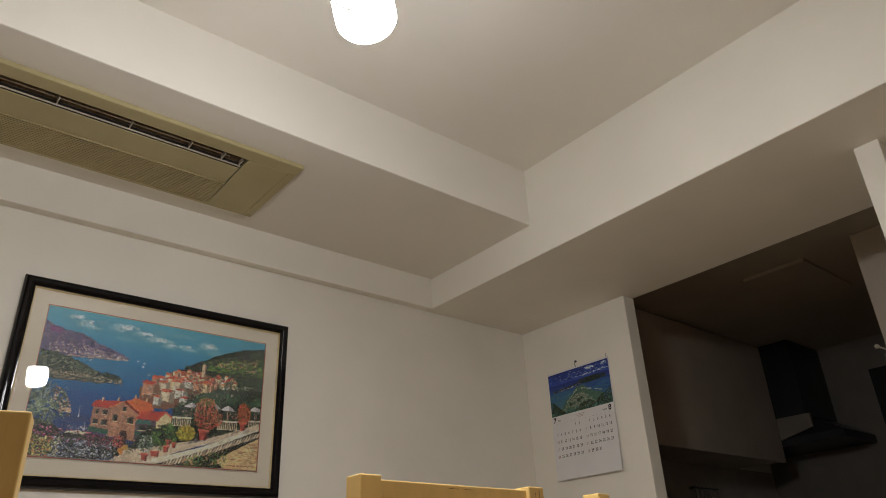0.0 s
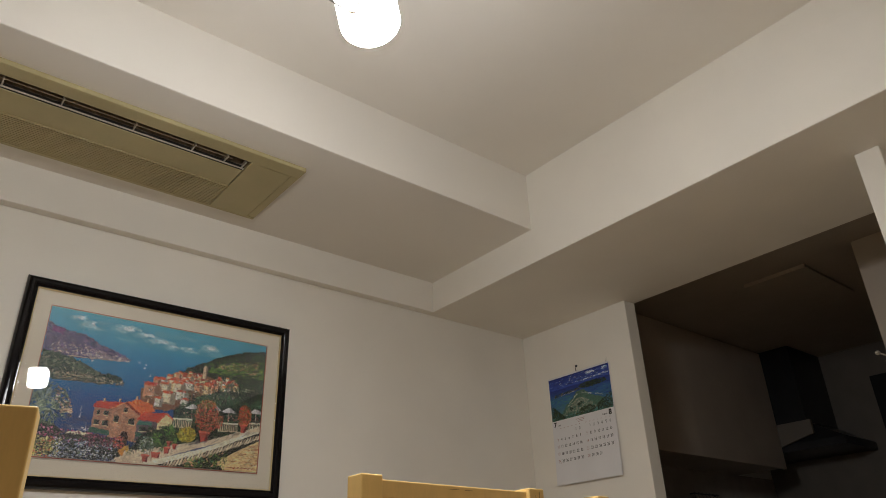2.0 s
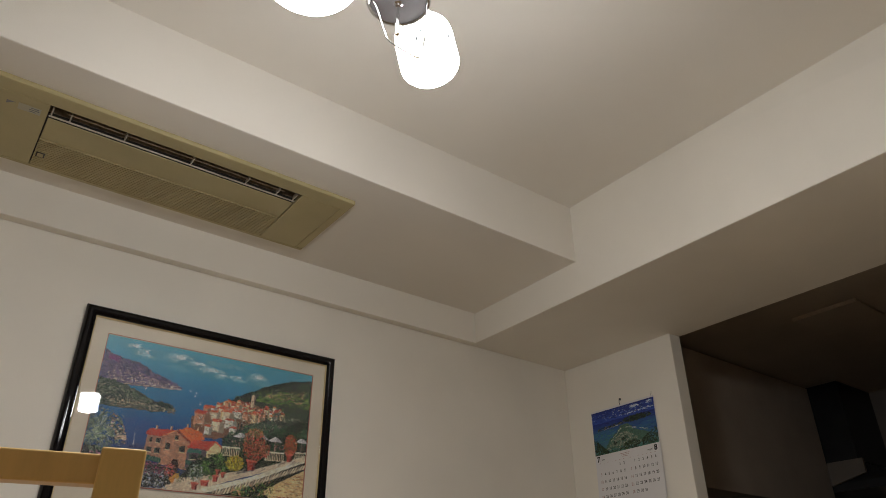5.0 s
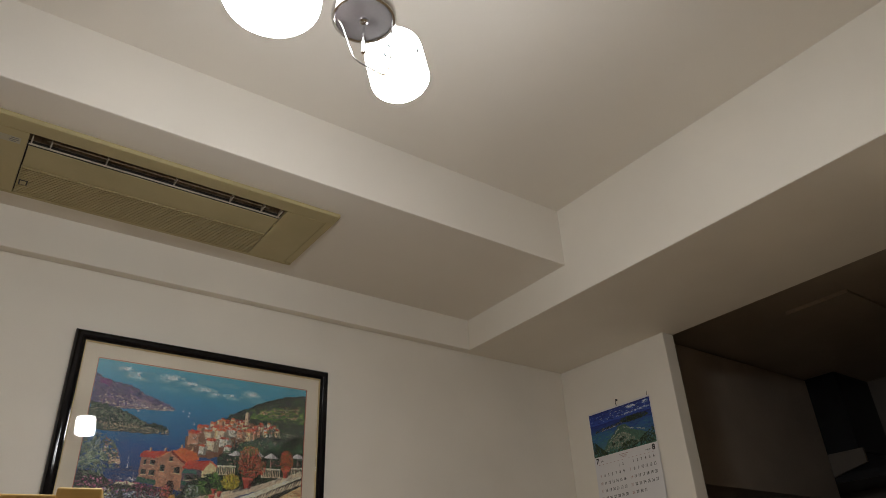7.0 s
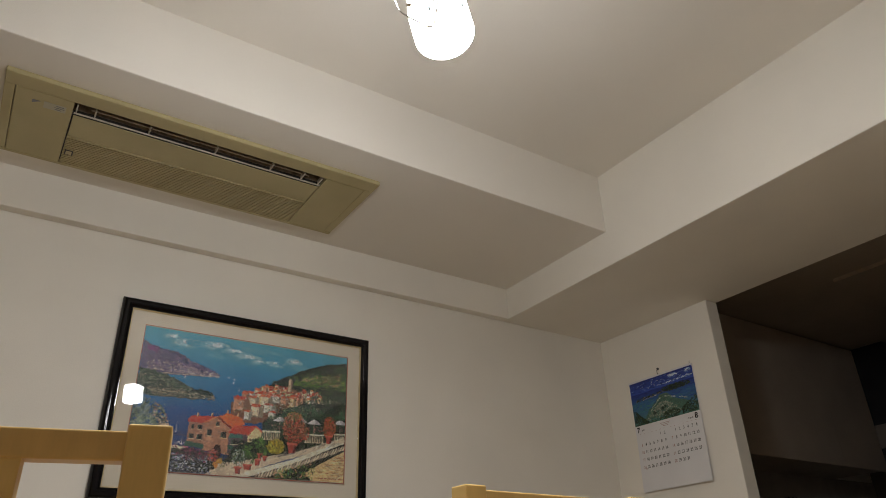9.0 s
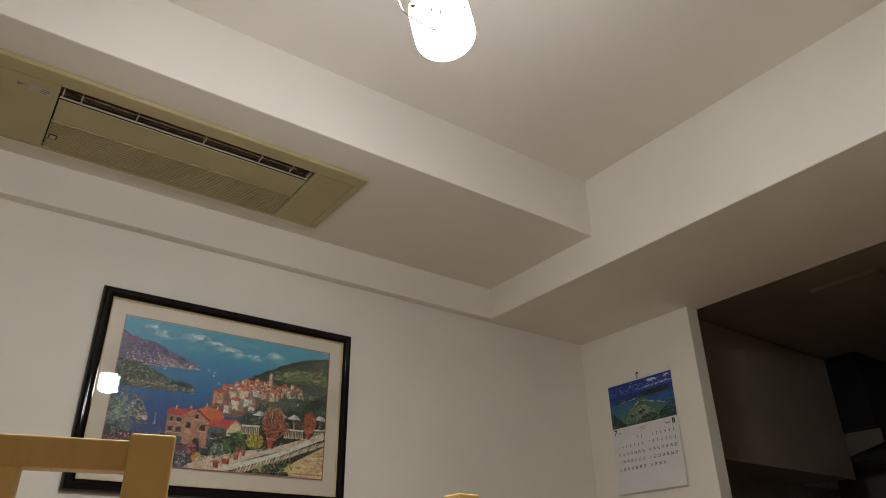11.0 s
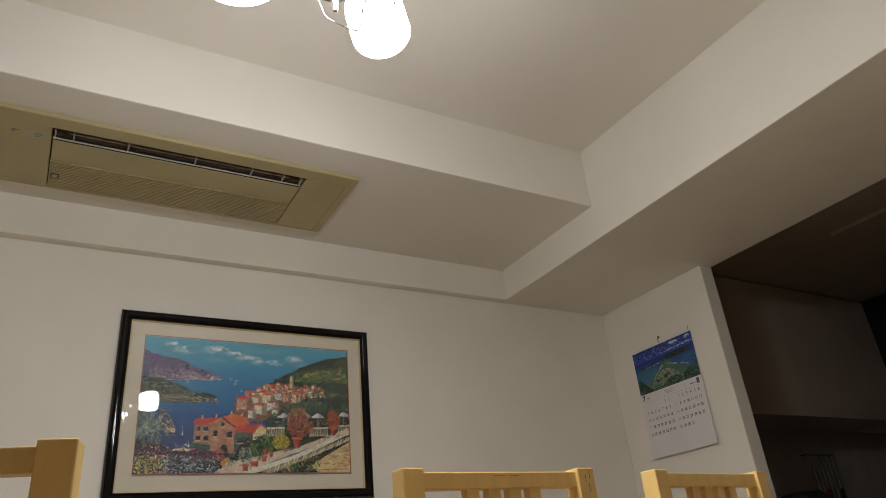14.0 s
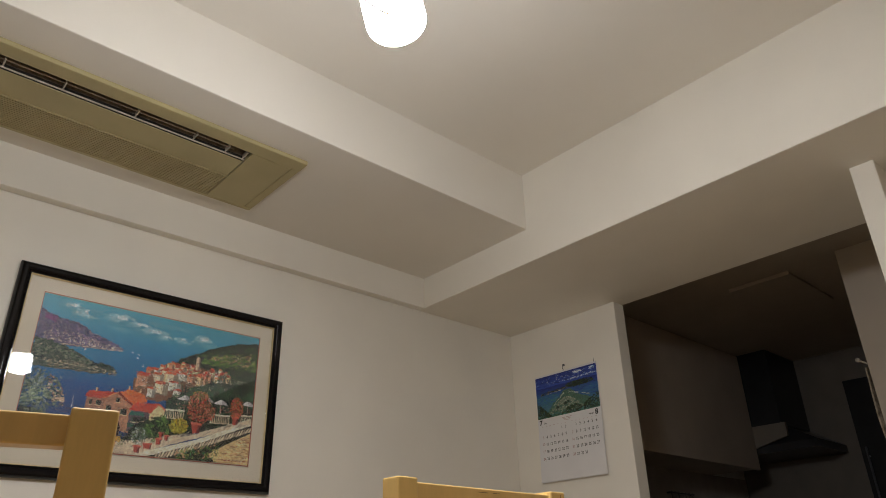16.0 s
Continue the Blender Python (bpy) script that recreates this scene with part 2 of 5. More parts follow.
class Sheet:
    """A printed sheet, painted stroke by stroke in (u, v) on a fine grid of ink points."""

    def __init__(self, width, height, seed, fineness=900):
        self.w, self.h, self.rnd = width, height, random.Random(seed)
        self.nx, self.ny = int(width * fineness) + 1, int(height * fineness) + 1
        self.ink = np.zeros((self.ny, self.nx, 3))

    def poly(self, pts, ink, cover=1.0):
        """Lays one filled shape of an ink on the sheet."""
        p = [(u * (self.nx - 1), v * (self.ny - 1)) for u, v in pts]
        xs, ys = [q[0] for q in p], [q[1] for q in p]
        x0, x1 = max(0, math.floor(min(xs))), min(self.nx, math.ceil(max(xs)) + 1)
        y0, y1 = max(0, math.floor(min(ys))), min(self.ny, math.ceil(max(ys)) + 1)
        if x1 <= x0 or y1 <= y0:
            return
        gx, gy = np.arange(x0, x1)[None, :], np.arange(y0, y1)[:, None]
        inside = np.zeros((y1 - y0, x1 - x0), bool)
        for (ax, ay), (bx, by) in zip(p, p[1:] + p[:1]):
            if ay != by:
                inside ^= ((gy < ay) != (gy < by)) & (gx < (bx - ax) * (gy - ay) / (by - ay) + ax)
        if not inside.any() and x1 - x0 < 4 and y1 - y0 < 4:
            inside[(y1 - y0) // 2, (x1 - x0) // 2] = True
        area = self.ink[y0:y1, x0:x1]
        area[inside] += (np.array(ink) - area[inside]) * cover

    def rough_poly(self, pts, ink, jag=0.008, steps=6):
        out = []
        for (a, b), (c, d) in zip(pts, pts[1:] + pts[:1]):
            for i in range(steps):
                f = i / steps
                out.append((a + (c - a) * f + self.rnd.uniform(-jag, jag), b + (d - b) * f + self.rnd.uniform(-jag, jag)))
        self.poly(out, ink)

    def grade(self, v0, v1, ink0, ink1):
        """An even run from one ink to another, up the sheet."""
        j0, j1 = round(v0 * (self.ny - 1)), round(v1 * (self.ny - 1)) + 1
        f = np.linspace(0, 1, j1 - j0)[:, None, None]
        self.ink[j0:j1] = np.array(ink0) * (1 - f) + np.array(ink1) * f

    def dab(self, u, v, w, h, ink, turn=0.0, n=6, vary=0.25):
        t = self.rnd.uniform(0, 6)
        f = 1 + self.rnd.uniform(-vary, vary)
        ink = tuple(min(0.9, c * f) for c in ink)
        ct, st, asp = math.cos(turn), math.sin(turn), self.w / self.h
        pts = []
        for k in range(n):
            r = self.rnd.uniform(0.7, 1.15)
            x, y = math.cos(t + 2 * math.pi * k / n) * r * w / 2, math.sin(t + 2 * math.pi * k / n) * r * h / 2
            x, y = x * ct - y * st / asp, x * st * asp + y * ct
            pts.append((u + x, v + y))
        self.poly(pts, ink, 0.82)

    def spray(self, count, region, w, h, inks, turn=0.0, wild=0.6, vary=0.25):
        """Dabs over a region: a function of two random numbers that gives (u, v)."""
        for i in range(count):
            u, v = region(self.rnd.random(), self.rnd.random())
            f = self.rnd.uniform(0.6, 1.4)
            self.dab(u, v, w * f, h * f, self.rnd.choice(inks), turn + self.rnd.uniform(-wild, wild), 6, vary)

    def blob(self, u, v, ru, rv):
        return lambda a, b: (u + ru * math.sqrt(a) * math.cos(6.283 * b), v + rv * math.sqrt(a) * math.sin(6.283 * b))

    def band(self, u0, v0, u1, v1, thick):
        return lambda a, b: (u0 + (u1 - u0) * a, v0 + (v1 - v0) * a + (b - 0.5) * thick)

    def build(self, name, mat, parent, m, label="", soften=0.07, ragged=0.85, grain=0.19):
        """One flat sheet of small cells that carries the inks: ragged brush edges, uneven paint, a slight bleed."""
        rng = np.random.default_rng(7)

        def cloud(cell):
            """Smooth random field with bumps of about so many cells."""
            f = rng.normal(size=(self.ny // cell + 3, self.nx // cell + 3))
            gy, gx = np.arange(self.ny) / cell, np.arange(self.nx) / cell
            iy, ix = gy.astype(int), gx.astype(int)
            fy, fx = (gy - iy)[:, None], (gx - ix)[None, :]
            return (f[iy][:, ix] * (1 - fx) + f[iy][:, ix + 1] * fx) * (1 - fy) + (f[iy + 1][:, ix] * (1 - fx) + f[iy + 1][:, ix + 1] * fx) * fy

        jy, jx = np.mgrid[0:self.ny, 0:self.nx]
        jy = np.clip(np.rint(jy + ragged * (cloud(3) + 0.8 * cloud(8))), 0, self.ny - 1).astype(int)
        jx = np.clip(np.rint(jx + ragged * (cloud(3) + 0.8 * cloud(8))), 0, self.nx - 1).astype(int)
        k = self.ink[jy, jx]
        calm = np.clip((k[..., 2] / (k[..., 0] + 0.02) - 1.2) / 2.0, 0, 1)          # sky and sea are painted smoother
        rough = grain * (1 - 0.85 * calm) * (cloud(2) + 0.8 * cloud(5) + 0.5 * cloud(16)) + 0.05 * cloud(24) * calm
        k = np.clip(k * np.exp(rough)[..., None], 0, 0.9)
        grey = k.mean(2, keepdims=True)
        k = 0.92 * k + 0.08 * grey
        for axis in (0, 1):
            pad = np.concatenate((k.take([0], axis), k, k.take([-1], axis)), axis)
            n = k.shape[axis]
            k = (1 - 2 * soften) * k + soften * (pad.take(range(n), axis) + pad.take(range(2, n + 2), axis))
        x, y = np.meshgrid(np.linspace(0, self.w, self.nx), np.linspace(0, self.h, self.ny))
        co = np.stack((x.ravel(), y.ravel(), np.zeros(x.size), np.ones(x.size)), 1) @ np.array(m).T
        i = np.arange(self.nx * self.ny).reshape(self.ny, self.nx)
        quads = np.stack((i[:-1, :-1], i[:-1, 1:], i[1:, 1:], i[1:, :-1]), -1).reshape(-1, 4)
        me = bpy.data.meshes.new(name)
        me.vertices.add(len(co))
        me.vertices.foreach_set("co", co[:, :3].astype(np.float32).ravel())
        me.loops.add(quads.size)
        me.loops.foreach_set("vertex_index", quads.astype(np.int32).ravel())
        me.polygons.add(len(quads))
        me.polygons.foreach_set("loop_start", np.arange(0, quads.size, 4, dtype=np.int32))
        me.update(calc_edges=True)
        at = me.color_attributes.new("ink", "FLOAT_COLOR", "POINT")
        at.data.foreach_set("color", np.concatenate((k.reshape(-1, 3), np.ones((len(co), 1))), 1).astype(np.float32).ravel())
        me.materials.append(mat)
        ob = new(name, me)
        ob.parent = parent
        return tagged(ob, label)


def house(s, u, v, w, h, roof, wall, win=True):
    """A small painted house: lit and shaded wall, tiled roof, window marks."""
    dark = tuple(c * 0.38 for c in wall)
    s.poly([(u, v), (u + w * 0.62, v), (u + w * 0.62, v + h * 0.79), (u, v + h * 0.79)], wall)
    s.poly([(u + w * 0.62, v), (u + w, v), (u + w, v + h * 0.72), (u + w * 0.82, v + h * 0.9), (u + w * 0.62, v + h * 0.74)], dark)
    s.poly([(u - w * 0.05, v + h * 0.78), (u + w * 0.64, v + h * 0.77), (u + w * 0.84, v + h * 0.95), (u + w * 0.16, v + h)], roof)
    for k in range(4):
        s.dab(u + w * s.rnd.random() * 0.6, v + h * (0.78 + 0.16 * s.rnd.random()), w * 0.3, h * 0.05, roof, 0.1, 5, 0.5)
    if win:
        for k in range(3):
            s.dab(u + w * (0.14 + 0.18 * k), v + h * s.rnd.uniform(0.22, 0.58), w * 0.08, h * 0.12, tone(62, 48, 44), 0, 4)
        s.dab(u + w * 0.35, v + h * 0.04, w * 0.6, h * 0.12, tone(58, 70, 46), 0, 6, 0.4)


def frond(s, u, v, length, inks, n, stretch=1.5):
    """A spiky plant: thin blades out of one middle."""
    for k in range(n):
        a, r = s.rnd.uniform(0, 6.283), length * s.rnd.uniform(0.4, 0.75)
        s.dab(u + r * math.cos(a), v + stretch * r * math.sin(a), length * 0.85, 0.0055, s.rnd.choice(inks), a, 5, 0.4)


def seaside_print(parent, m):
    s = Sheet(0.810, 0.504, 5)
    s.grade(0.74, 1.0, tone(44, 128, 162), tone(70, 150, 168))
    s.grade(0.44, 0.74, tone(24, 94, 142), tone(44, 128, 162))
    s.grade(0.0, 0.44, tone(34, 44, 92), tone(22, 86, 140))
    # soft puffed clouds: a wide veil close to the sky's tone, then paler heads, a few bright crowns
    for cu, cv, ru, rv, bright in ((0.115, 0.945, 0.030, 0.022, 1), (0.185, 0.915, 0.055, 0.030, 1), (0.255, 0.935, 0.035, 0.018, 0), (0.325, 0.925, 0.060, 0.034, 1), (0.345, 0.855, 0.045, 0.014, 0),
                                   (0.415, 0.905, 0.055, 0.026, 1), (0.475, 0.875, 0.060, 0.026, 1), (0.535, 0.850, 0.045, 0.016, 1), (0.62, 0.855, 0.050, 0.018, 1), (0.705, 0.890, 0.040, 0.034, 1), (0.755, 0.855, 0.045, 0.016, 0), (0.55, 0.945, 0.09, 0.014, 0)):
        n = int(120 * (ru / 0.05) * (rv / 0.025))
        s.spray(n, s.blob(cu - 0.008, cv - 0.010, ru * 1.7, rv * 1.5), 0.026, 0.016, [tone(64, 140, 162), tone(72, 144, 164), tone(60, 138, 162)], -0.2, 0.3, 0.06)
        s.spray(n, s.blob(cu, cv - 0.004, ru * 1.25, rv * 1.1), 0.017, 0.013, [tone(90, 152, 166), tone(102, 156, 168), tone(82, 148, 164)], -0.25, 0.4, 0.06)
        if bright:
            s.spray(n, s.blob(cu + 0.004, cv + 0.003, ru * 1.0, rv * 0.9), 0.012, 0.013, [tone(130, 170, 176), tone(144, 176, 180), tone(116, 162, 172)], -0.25, 0.6, 0.06)
            s.spray(n // 2, s.blob(cu + 0.008, cv + 0.008, ru * 0.5, rv * 0.45), 0.006, 0.008, [tone(184, 198, 196), tone(200, 206, 202), tone(162, 186, 188)], -0.25, 0.8)
    s.spray(90, lambda a, b: (0.36 + 0.25 * a, 0.5 + 0.2 * b), 0.05, 0.005, [tone(30, 106, 152), tone(34, 112, 154), tone(26, 98, 148)], 0, 0.04, 0.05)
    s.spray(90, lambda a, b: (0.13 + 0.27 * a, 0.25 + 0.24 * b), 0.04, 0.005, [tone(26, 72, 130), tone(24, 64, 122), tone(34, 62, 116)], 0, 0.04, 0.05)
    s.spray(60, lambda a, b: (0.13 + 0.12 * a, 0.18 + 0.10 * b), 0.03, 0.006, [tone(44, 52, 92), tone(56, 58, 92), tone(36, 44, 84)], 0, 0.04, 0.05)
    # far purple headland with its town along the shore
    s.rough_poly([(0.0, 0.895), (0.034, 0.87), (0.078, 0.85), (0.134, 0.846), (0.186, 0.815), (0.238, 0.775), (0.297, 0.745), (0.365, 0.706), (0.28, 0.682), (0.18, 0.67), (0.0, 0.67)], tone(86, 80, 108), 0.005)
    ridge = lambda a: 0.88 - 0.16 * (a / 0.36) ** 1.2
    s.spray(520, lambda a, b: (0.33 * a, 0.69 + (ridge(0.33 * a) - 0.695) * b), 0.010, 0.009, [tone(116, 98, 136), tone(92, 90, 130), tone(66, 70, 104), tone(128, 114, 140), tone(84, 102, 122), tone(108, 90, 124)], -0.4, 0.6)
    s.spray(260, lambda a, b: (0.30 * a, 0.72 + (ridge(0.30 * a) - 0.725) * b), 0.016, 0.0035, [tone(58, 60, 84), tone(150, 126, 138), tone(64, 66, 92)], -0.5, 0.3)
    s.spray(60, lambda a, b: (0.02 + 0.05 * a, 0.83 + 0.035 * b - 0.3 * a * 0.05), 0.012, 0.008, [tone(120, 66, 116), tone(104, 62, 110)], -0.4)
    s.spray(380, lambda a, b: (0.03 + 0.32 * a, 0.685 + 0.012 * a + (0.09 - 0.07 * a) * b * b), 0.0055, 0.006, [tone(196, 172, 150), tone(166, 140, 130), tone(132, 108, 116), tone(210, 190, 170)])
    s.spray(90, s.band(0.10, 0.672, 0.35, 0.694, 0.007), 0.014, 0.004, [tone(150, 130, 120), tone(190, 170, 150)], 0, 0.1)
    s.spray(160, lambda a, b: (0.03 + 0.26 * a, 0.71 + (0.11 - 0.10 * a) * b), 0.006, 0.006, [tone(176, 156, 150), tone(150, 128, 138), tone(56, 52, 66)])
    # near green headland, pale rocky foot
    s.rough_poly([(0.0, 0.69), (0.05, 0.69), (0.143, 0.653), (0.194, 0.62), (0.233, 0.585), (0.303, 0.578), (0.347, 0.534), (0.25, 0.51), (0.138, 0.50), (0.0, 0.50)], tone(58, 74, 66), 0.008)
    near = lambda a: 0.68 - 0.15 * (a / 0.33) ** 1.3
    s.spray(420, lambda a, b: (0.31 * a, 0.535 + (near(0.31 * a) - 0.53) * b), 0.011, 0.014, [tone(36, 54, 50), tone(60, 80, 62), tone(92, 108, 86), tone(30, 42, 44), tone(116, 122, 102)])
    s.spray(260, s.band(0.07, 0.535, 0.34, 0.535, 0.045), 0.009, 0.006, [tone(206, 182, 148), tone(160, 136, 108), tone(110, 92, 76), tone(50, 60, 50)], 0, 0.4)
    s.spray(90, s.band(0.27, 0.572, 0.33, 0.56, 0.03), 0.009, 0.012, [tone(30, 50, 44), tone(44, 66, 50)])
    s.spray(70, s.band(0.10, 0.503, 0.345, 0.520, 0.006), 0.02, 0.004, [tone(24, 36, 50), tone(110, 96, 84)], 0, 0.05)
    # wooded hillside with pale terraces
    s.rough_poly([(0.58, 0.685), (0.643, 0.735), (0.728, 0.805), (0.817, 0.88), (0.90, 0.92), (1.0, 0.95), (1.0, 0.28), (0.57, 0.28)], tone(30, 50, 38), 0.007)
    s.spray(760, lambda a, b: (0.60 + 0.40 * a, 0.40 + (0.29 + 0.26 * a) * b), 0.011, 0.012, [tone(30, 54, 40), tone(46, 76, 50), tone(66, 96, 58), tone(26, 42, 40), tone(56, 70, 58), tone(84, 108, 66)])
    s.spray(300, lambda a, b: (0.72 + 0.28 * a, 0.71 + (0.07 + 0.08 * a) * b), 0.018, 0.006, [tone(112, 150, 62), tone(84, 128, 58), tone(60, 100, 52), tone(140, 160, 84)], 0.2, 0.2)
    s.spray(170, lambda a, b: (0.75 + 0.22 * a, 0.745 + (0.06 + 0.05 * a) * b), 0.008, 0.007, [tone(200, 176, 140), tone(180, 130, 100), tone(150, 150, 100)], 0.2, 0.2)
    s.spray(230, s.band(0.61, 0.70, 1.0, 0.925, 0.035), 0.010, 0.014, [tone(30, 40, 42), tone(50, 48, 60), tone(36, 54, 46), tone(64, 58, 76), tone(70, 96, 66), tone(90, 112, 76)])
    # village stepping up the slope
    roofs = [tone(204, 88, 58), tone(186, 70, 52), tone(214, 108, 76), tone(150, 62, 50), tone(222, 128, 80)]
    walls = [tone(236, 200, 156), tone(218, 172, 132), tone(244, 222, 188), tone(190, 142, 112), tone(226, 186, 160)]
    s.rough_poly([(0.42, 0.43), (0.42, 0.52), (0.50, 0.58), (0.56, 0.665), (0.70, 0.685), (0.86, 0.64), (0.78, 0.58), (0.66, 0.50), (0.64, 0.44), (0.55, 0.38), (0.49, 0.38)], tone(120, 84, 66), 0.006)
    for k in range(95):
        g = 1 - k / 95
        v = 0.555 + 0.115 * g
        lo, hi = 0.565 - 0.14 * max(0.0, (0.66 - v) / 0.12), 0.66 + 0.2 * min(1.0, max(0.0, (v - 0.54) / 0.07))
        u = lo + (hi - lo) * s.rnd.random()
        w = s.rnd.uniform(0.026, 0.040) * (1.25 - 0.45 * g)
        house(s, u, v - 0.03, w * 0.8, w * 1.9, s.rnd.choice(roofs), s.rnd.choice(walls), k % 3 > 0)
        if k % 5 == 0:
            s.spray(3, s.blob(u, v - 0.03, 0.02, 0.008), 0.010, 0.010, [tone(50, 70, 46), tone(36, 52, 40)])
    for u, v, w, h in ((0.60, 0.55, 0.07, 0.07), (0.655, 0.54, 0.045, 0.075), (0.56, 0.52, 0.055, 0.09), (0.50, 0.51, 0.05, 0.08), (0.43, 0.46, 0.075, 0.115), (0.575, 0.47, 0.06, 0.075), (0.515, 0.43, 0.06, 0.10), (0.60, 0.43, 0.05, 0.06), (0.485, 0.40, 0.035, 0.08)):
        house(s, u, v, w, h, s.rnd.choice(roofs[:3]), s.rnd.choice(walls))
        s.spray(8, s.band(u + w * 0.1, v + h * 0.84, u + w * 0.7, v + h * 0.84, h * 0.14), 0.012, 0.006, roofs, 0, 0.3)
    s.spray(170, lambda a, b: (0.44 + 0.36 * a, 0.44 + 0.05 * a + 0.19 * b * (0.35 + 0.65 * min(1.0, 2 * a))), 0.004, 0.007, [tone(240, 214, 180), tone(60, 44, 42), tone(226, 190, 150)])
    s.poly([(0.689, 0.652), (0.711, 0.652), (0.711, 0.742), (0.700, 0.76), (0.689, 0.74)], tone(206, 180, 150))
    s.poly([(0.703, 0.652), (0.711, 0.652), (0.711, 0.742), (0.703, 0.755)], tone(128, 108, 98))
    # dark belt of trees below the village
    s.rough_poly([(0.58, 0.27), (0.585, 0.40), (0.63, 0.42), (0.66, 0.50), (0.78, 0.57), (0.88, 0.60), (1.0, 0.62), (1.0, 0.27)], tone(26, 46, 38), 0.008)
    s.spray(620, lambda a, b: (0.585 + 0.415 * a, 0.30 + (0.12 + 0.24 * min(1.0, a * 1.6)) * b), 0.013, 0.018, [tone(24, 48, 40), tone(40, 76, 58), tone(62, 100, 76), tone(20, 34, 34), tone(36, 66, 66), tone(84, 116, 86)])
    s.spray(70, s.band(0.86, 0.60, 1.0, 0.62, 0.03), 0.008, 0.007, [tone(150, 150, 130), tone(120, 132, 110), tone(70, 92, 70)])
    for u, v, h in ((0.64, 0.45, 0.09), (0.655, 0.45, 0.10), (0.775, 0.50, 0.12), (0.815, 0.50, 0.12), (0.90, 0.46, 0.18), (0.94, 0.45, 0.2), (0.96, 0.46, 0.2), (0.985, 0.46, 0.18)):
        s.rough_poly([(u - 0.005, v), (u + 0.005, v), (u + 0.004, v + h * 0.7), (u, v + h), (u - 0.004, v + h * 0.6)], tone(20, 36, 30), 0.002, 2)
        s.dab(u + 0.004, v + h * 0.5, 0.0025, h * 0.8, tone(84, 104, 90), 0, 6)
    for u, v in ((0.72, 0.50), (0.78, 0.515), (0.83, 0.52), (0.87, 0.50), (0.69, 0.49), (0.975, 0.51)):
        frond(s, u, v, 0.028, [tone(60, 104, 76), tone(96, 138, 106), tone(40, 76, 58)], 26)
    ink = [tone(16, 24, 22), tone(22, 34, 28), tone(30, 30, 36)]
    s.spray(420, lambda a, b: (0.62 + 0.38 * a, 0.40 + (0.27 + 0.26 * a) * b), 0.006, 0.008, ink)
    s.spray(260, lambda a, b: (0.44 + 0.42 * a, 0.46 + 0.05 * a + 0.17 * b * min(1.0, 0.4 + 1.6 * a)), 0.004, 0.007, [tone(70, 40, 34), tone(46, 34, 32), tone(236, 212, 180), tone(244, 226, 196)])
    s.spray(160, lambda a, b: (0.30 * a, 0.53 + 0.10 * b * (1 - a)), 0.005, 0.007, ink)
    # large house: left wing, gabled middle with the arched door, lower right wing
    wall, red, orange = tone(164, 120, 94), tone(176, 62, 46), tone(206, 104, 54)
    s.poly([(0.242, 0.20), (0.318, 0.19), (0.318, 0.355), (0.242, 0.35)], tone(150, 110, 90))
    s.poly([(0.314, 0.16), (0.432, 0.14), (0.432, 0.335), (0.37, 0.405), (0.314, 0.35)], wall)
    s.poly([(0.425, 0.15), (0.52, 0.17), (0.52, 0.30), (0.425, 0.305)], tone(96, 82, 92))
    s.poly([(0.513, 0.17), (0.575, 0.22), (0.575, 0.335), (0.545, 0.365), (0.513, 0.29)], tone(226, 186, 142))
    s.rough_poly([(0.236, 0.348), (0.316, 0.348), (0.362, 0.404), (0.25, 0.392)], red, 0.003)
    s.rough_poly([(0.360, 0.400), (0.414, 0.438), (0.477, 0.412), (0.493, 0.366), (0.440, 0.325)], orange, 0.003)
    s.rough_poly([(0.422, 0.300), (0.516, 0.292), (0.545, 0.362), (0.447, 0.354)], red, 0.003)
    s.poly([(0.31, 0.345), (0.362, 0.398), (0.366, 0.412), (0.306, 0.352)], tone(226, 134, 84))
    s.poly([(0.362, 0.398), (0.432, 0.322), (0.437, 0.334), (0.366, 0.412)], tone(120, 50, 40))
    s.poly([(0.513, 0.290), (0.545, 0.352), (0.578, 0.318), (0.578, 0.332), (0.545, 0.368), (0.510, 0.296)], tone(190, 96, 70))
    s.spray(190, lambda a, b: (0.385 + 0.09 * a + 0.012 * b, 0.425 - 0.075 * b + 0.0 * a - 0.012 * a * (1 - b)), 0.010, 0.0035, [tone(236, 134, 66), tone(186, 82, 44), tone(214, 108, 58), tone(150, 62, 40)], -0.9, 0.15)
    s.spray(110, lambda a, b: (0.436 + 0.085 * a + 0.02 * b, 0.304 + 0.046 * b), 0.010, 0.004, [tone(206, 84, 58), tone(150, 46, 42), tone(176, 60, 50), tone(222, 110, 80)], 0.7, 0.2)
    s.spray(70, lambda a, b: (0.25 + 0.085 * a, 0.356 + 0.036 * b), 0.009, 0.004, [tone(210, 92, 62), tone(150, 50, 42), tone(170, 60, 46)], 0.5, 0.2)
    for u, v in ((0.272, 0.392), (0.335, 0.40), (0.405, 0.432), (0.455, 0.42)):
        s.poly([(u, v), (u + 0.010, v), (u + 0.010, v + 0.026), (u, v + 0.026)], tone(220, 170, 130))
        s.poly([(u + 0.006, v), (u + 0.010, v), (u + 0.010, v + 0.026), (u + 0.006, v + 0.026)], tone(120, 70, 56))
    s.spray(330, lambda a, b: (0.25 + 0.175 * a, 0.19 + 0.14 * b), 0.007, 0.009, [tone(172, 130, 100), tone(156, 114, 90), tone(138, 98, 84), tone(186, 146, 114), tone(122, 90, 78), tone(150, 122, 104)])
    s.spray(60, lambda a, b: (0.52 + 0.05 * a, 0.22 + 0.08 * b), 0.008, 0.011, [tone(232, 194, 150), tone(206, 164, 126)])
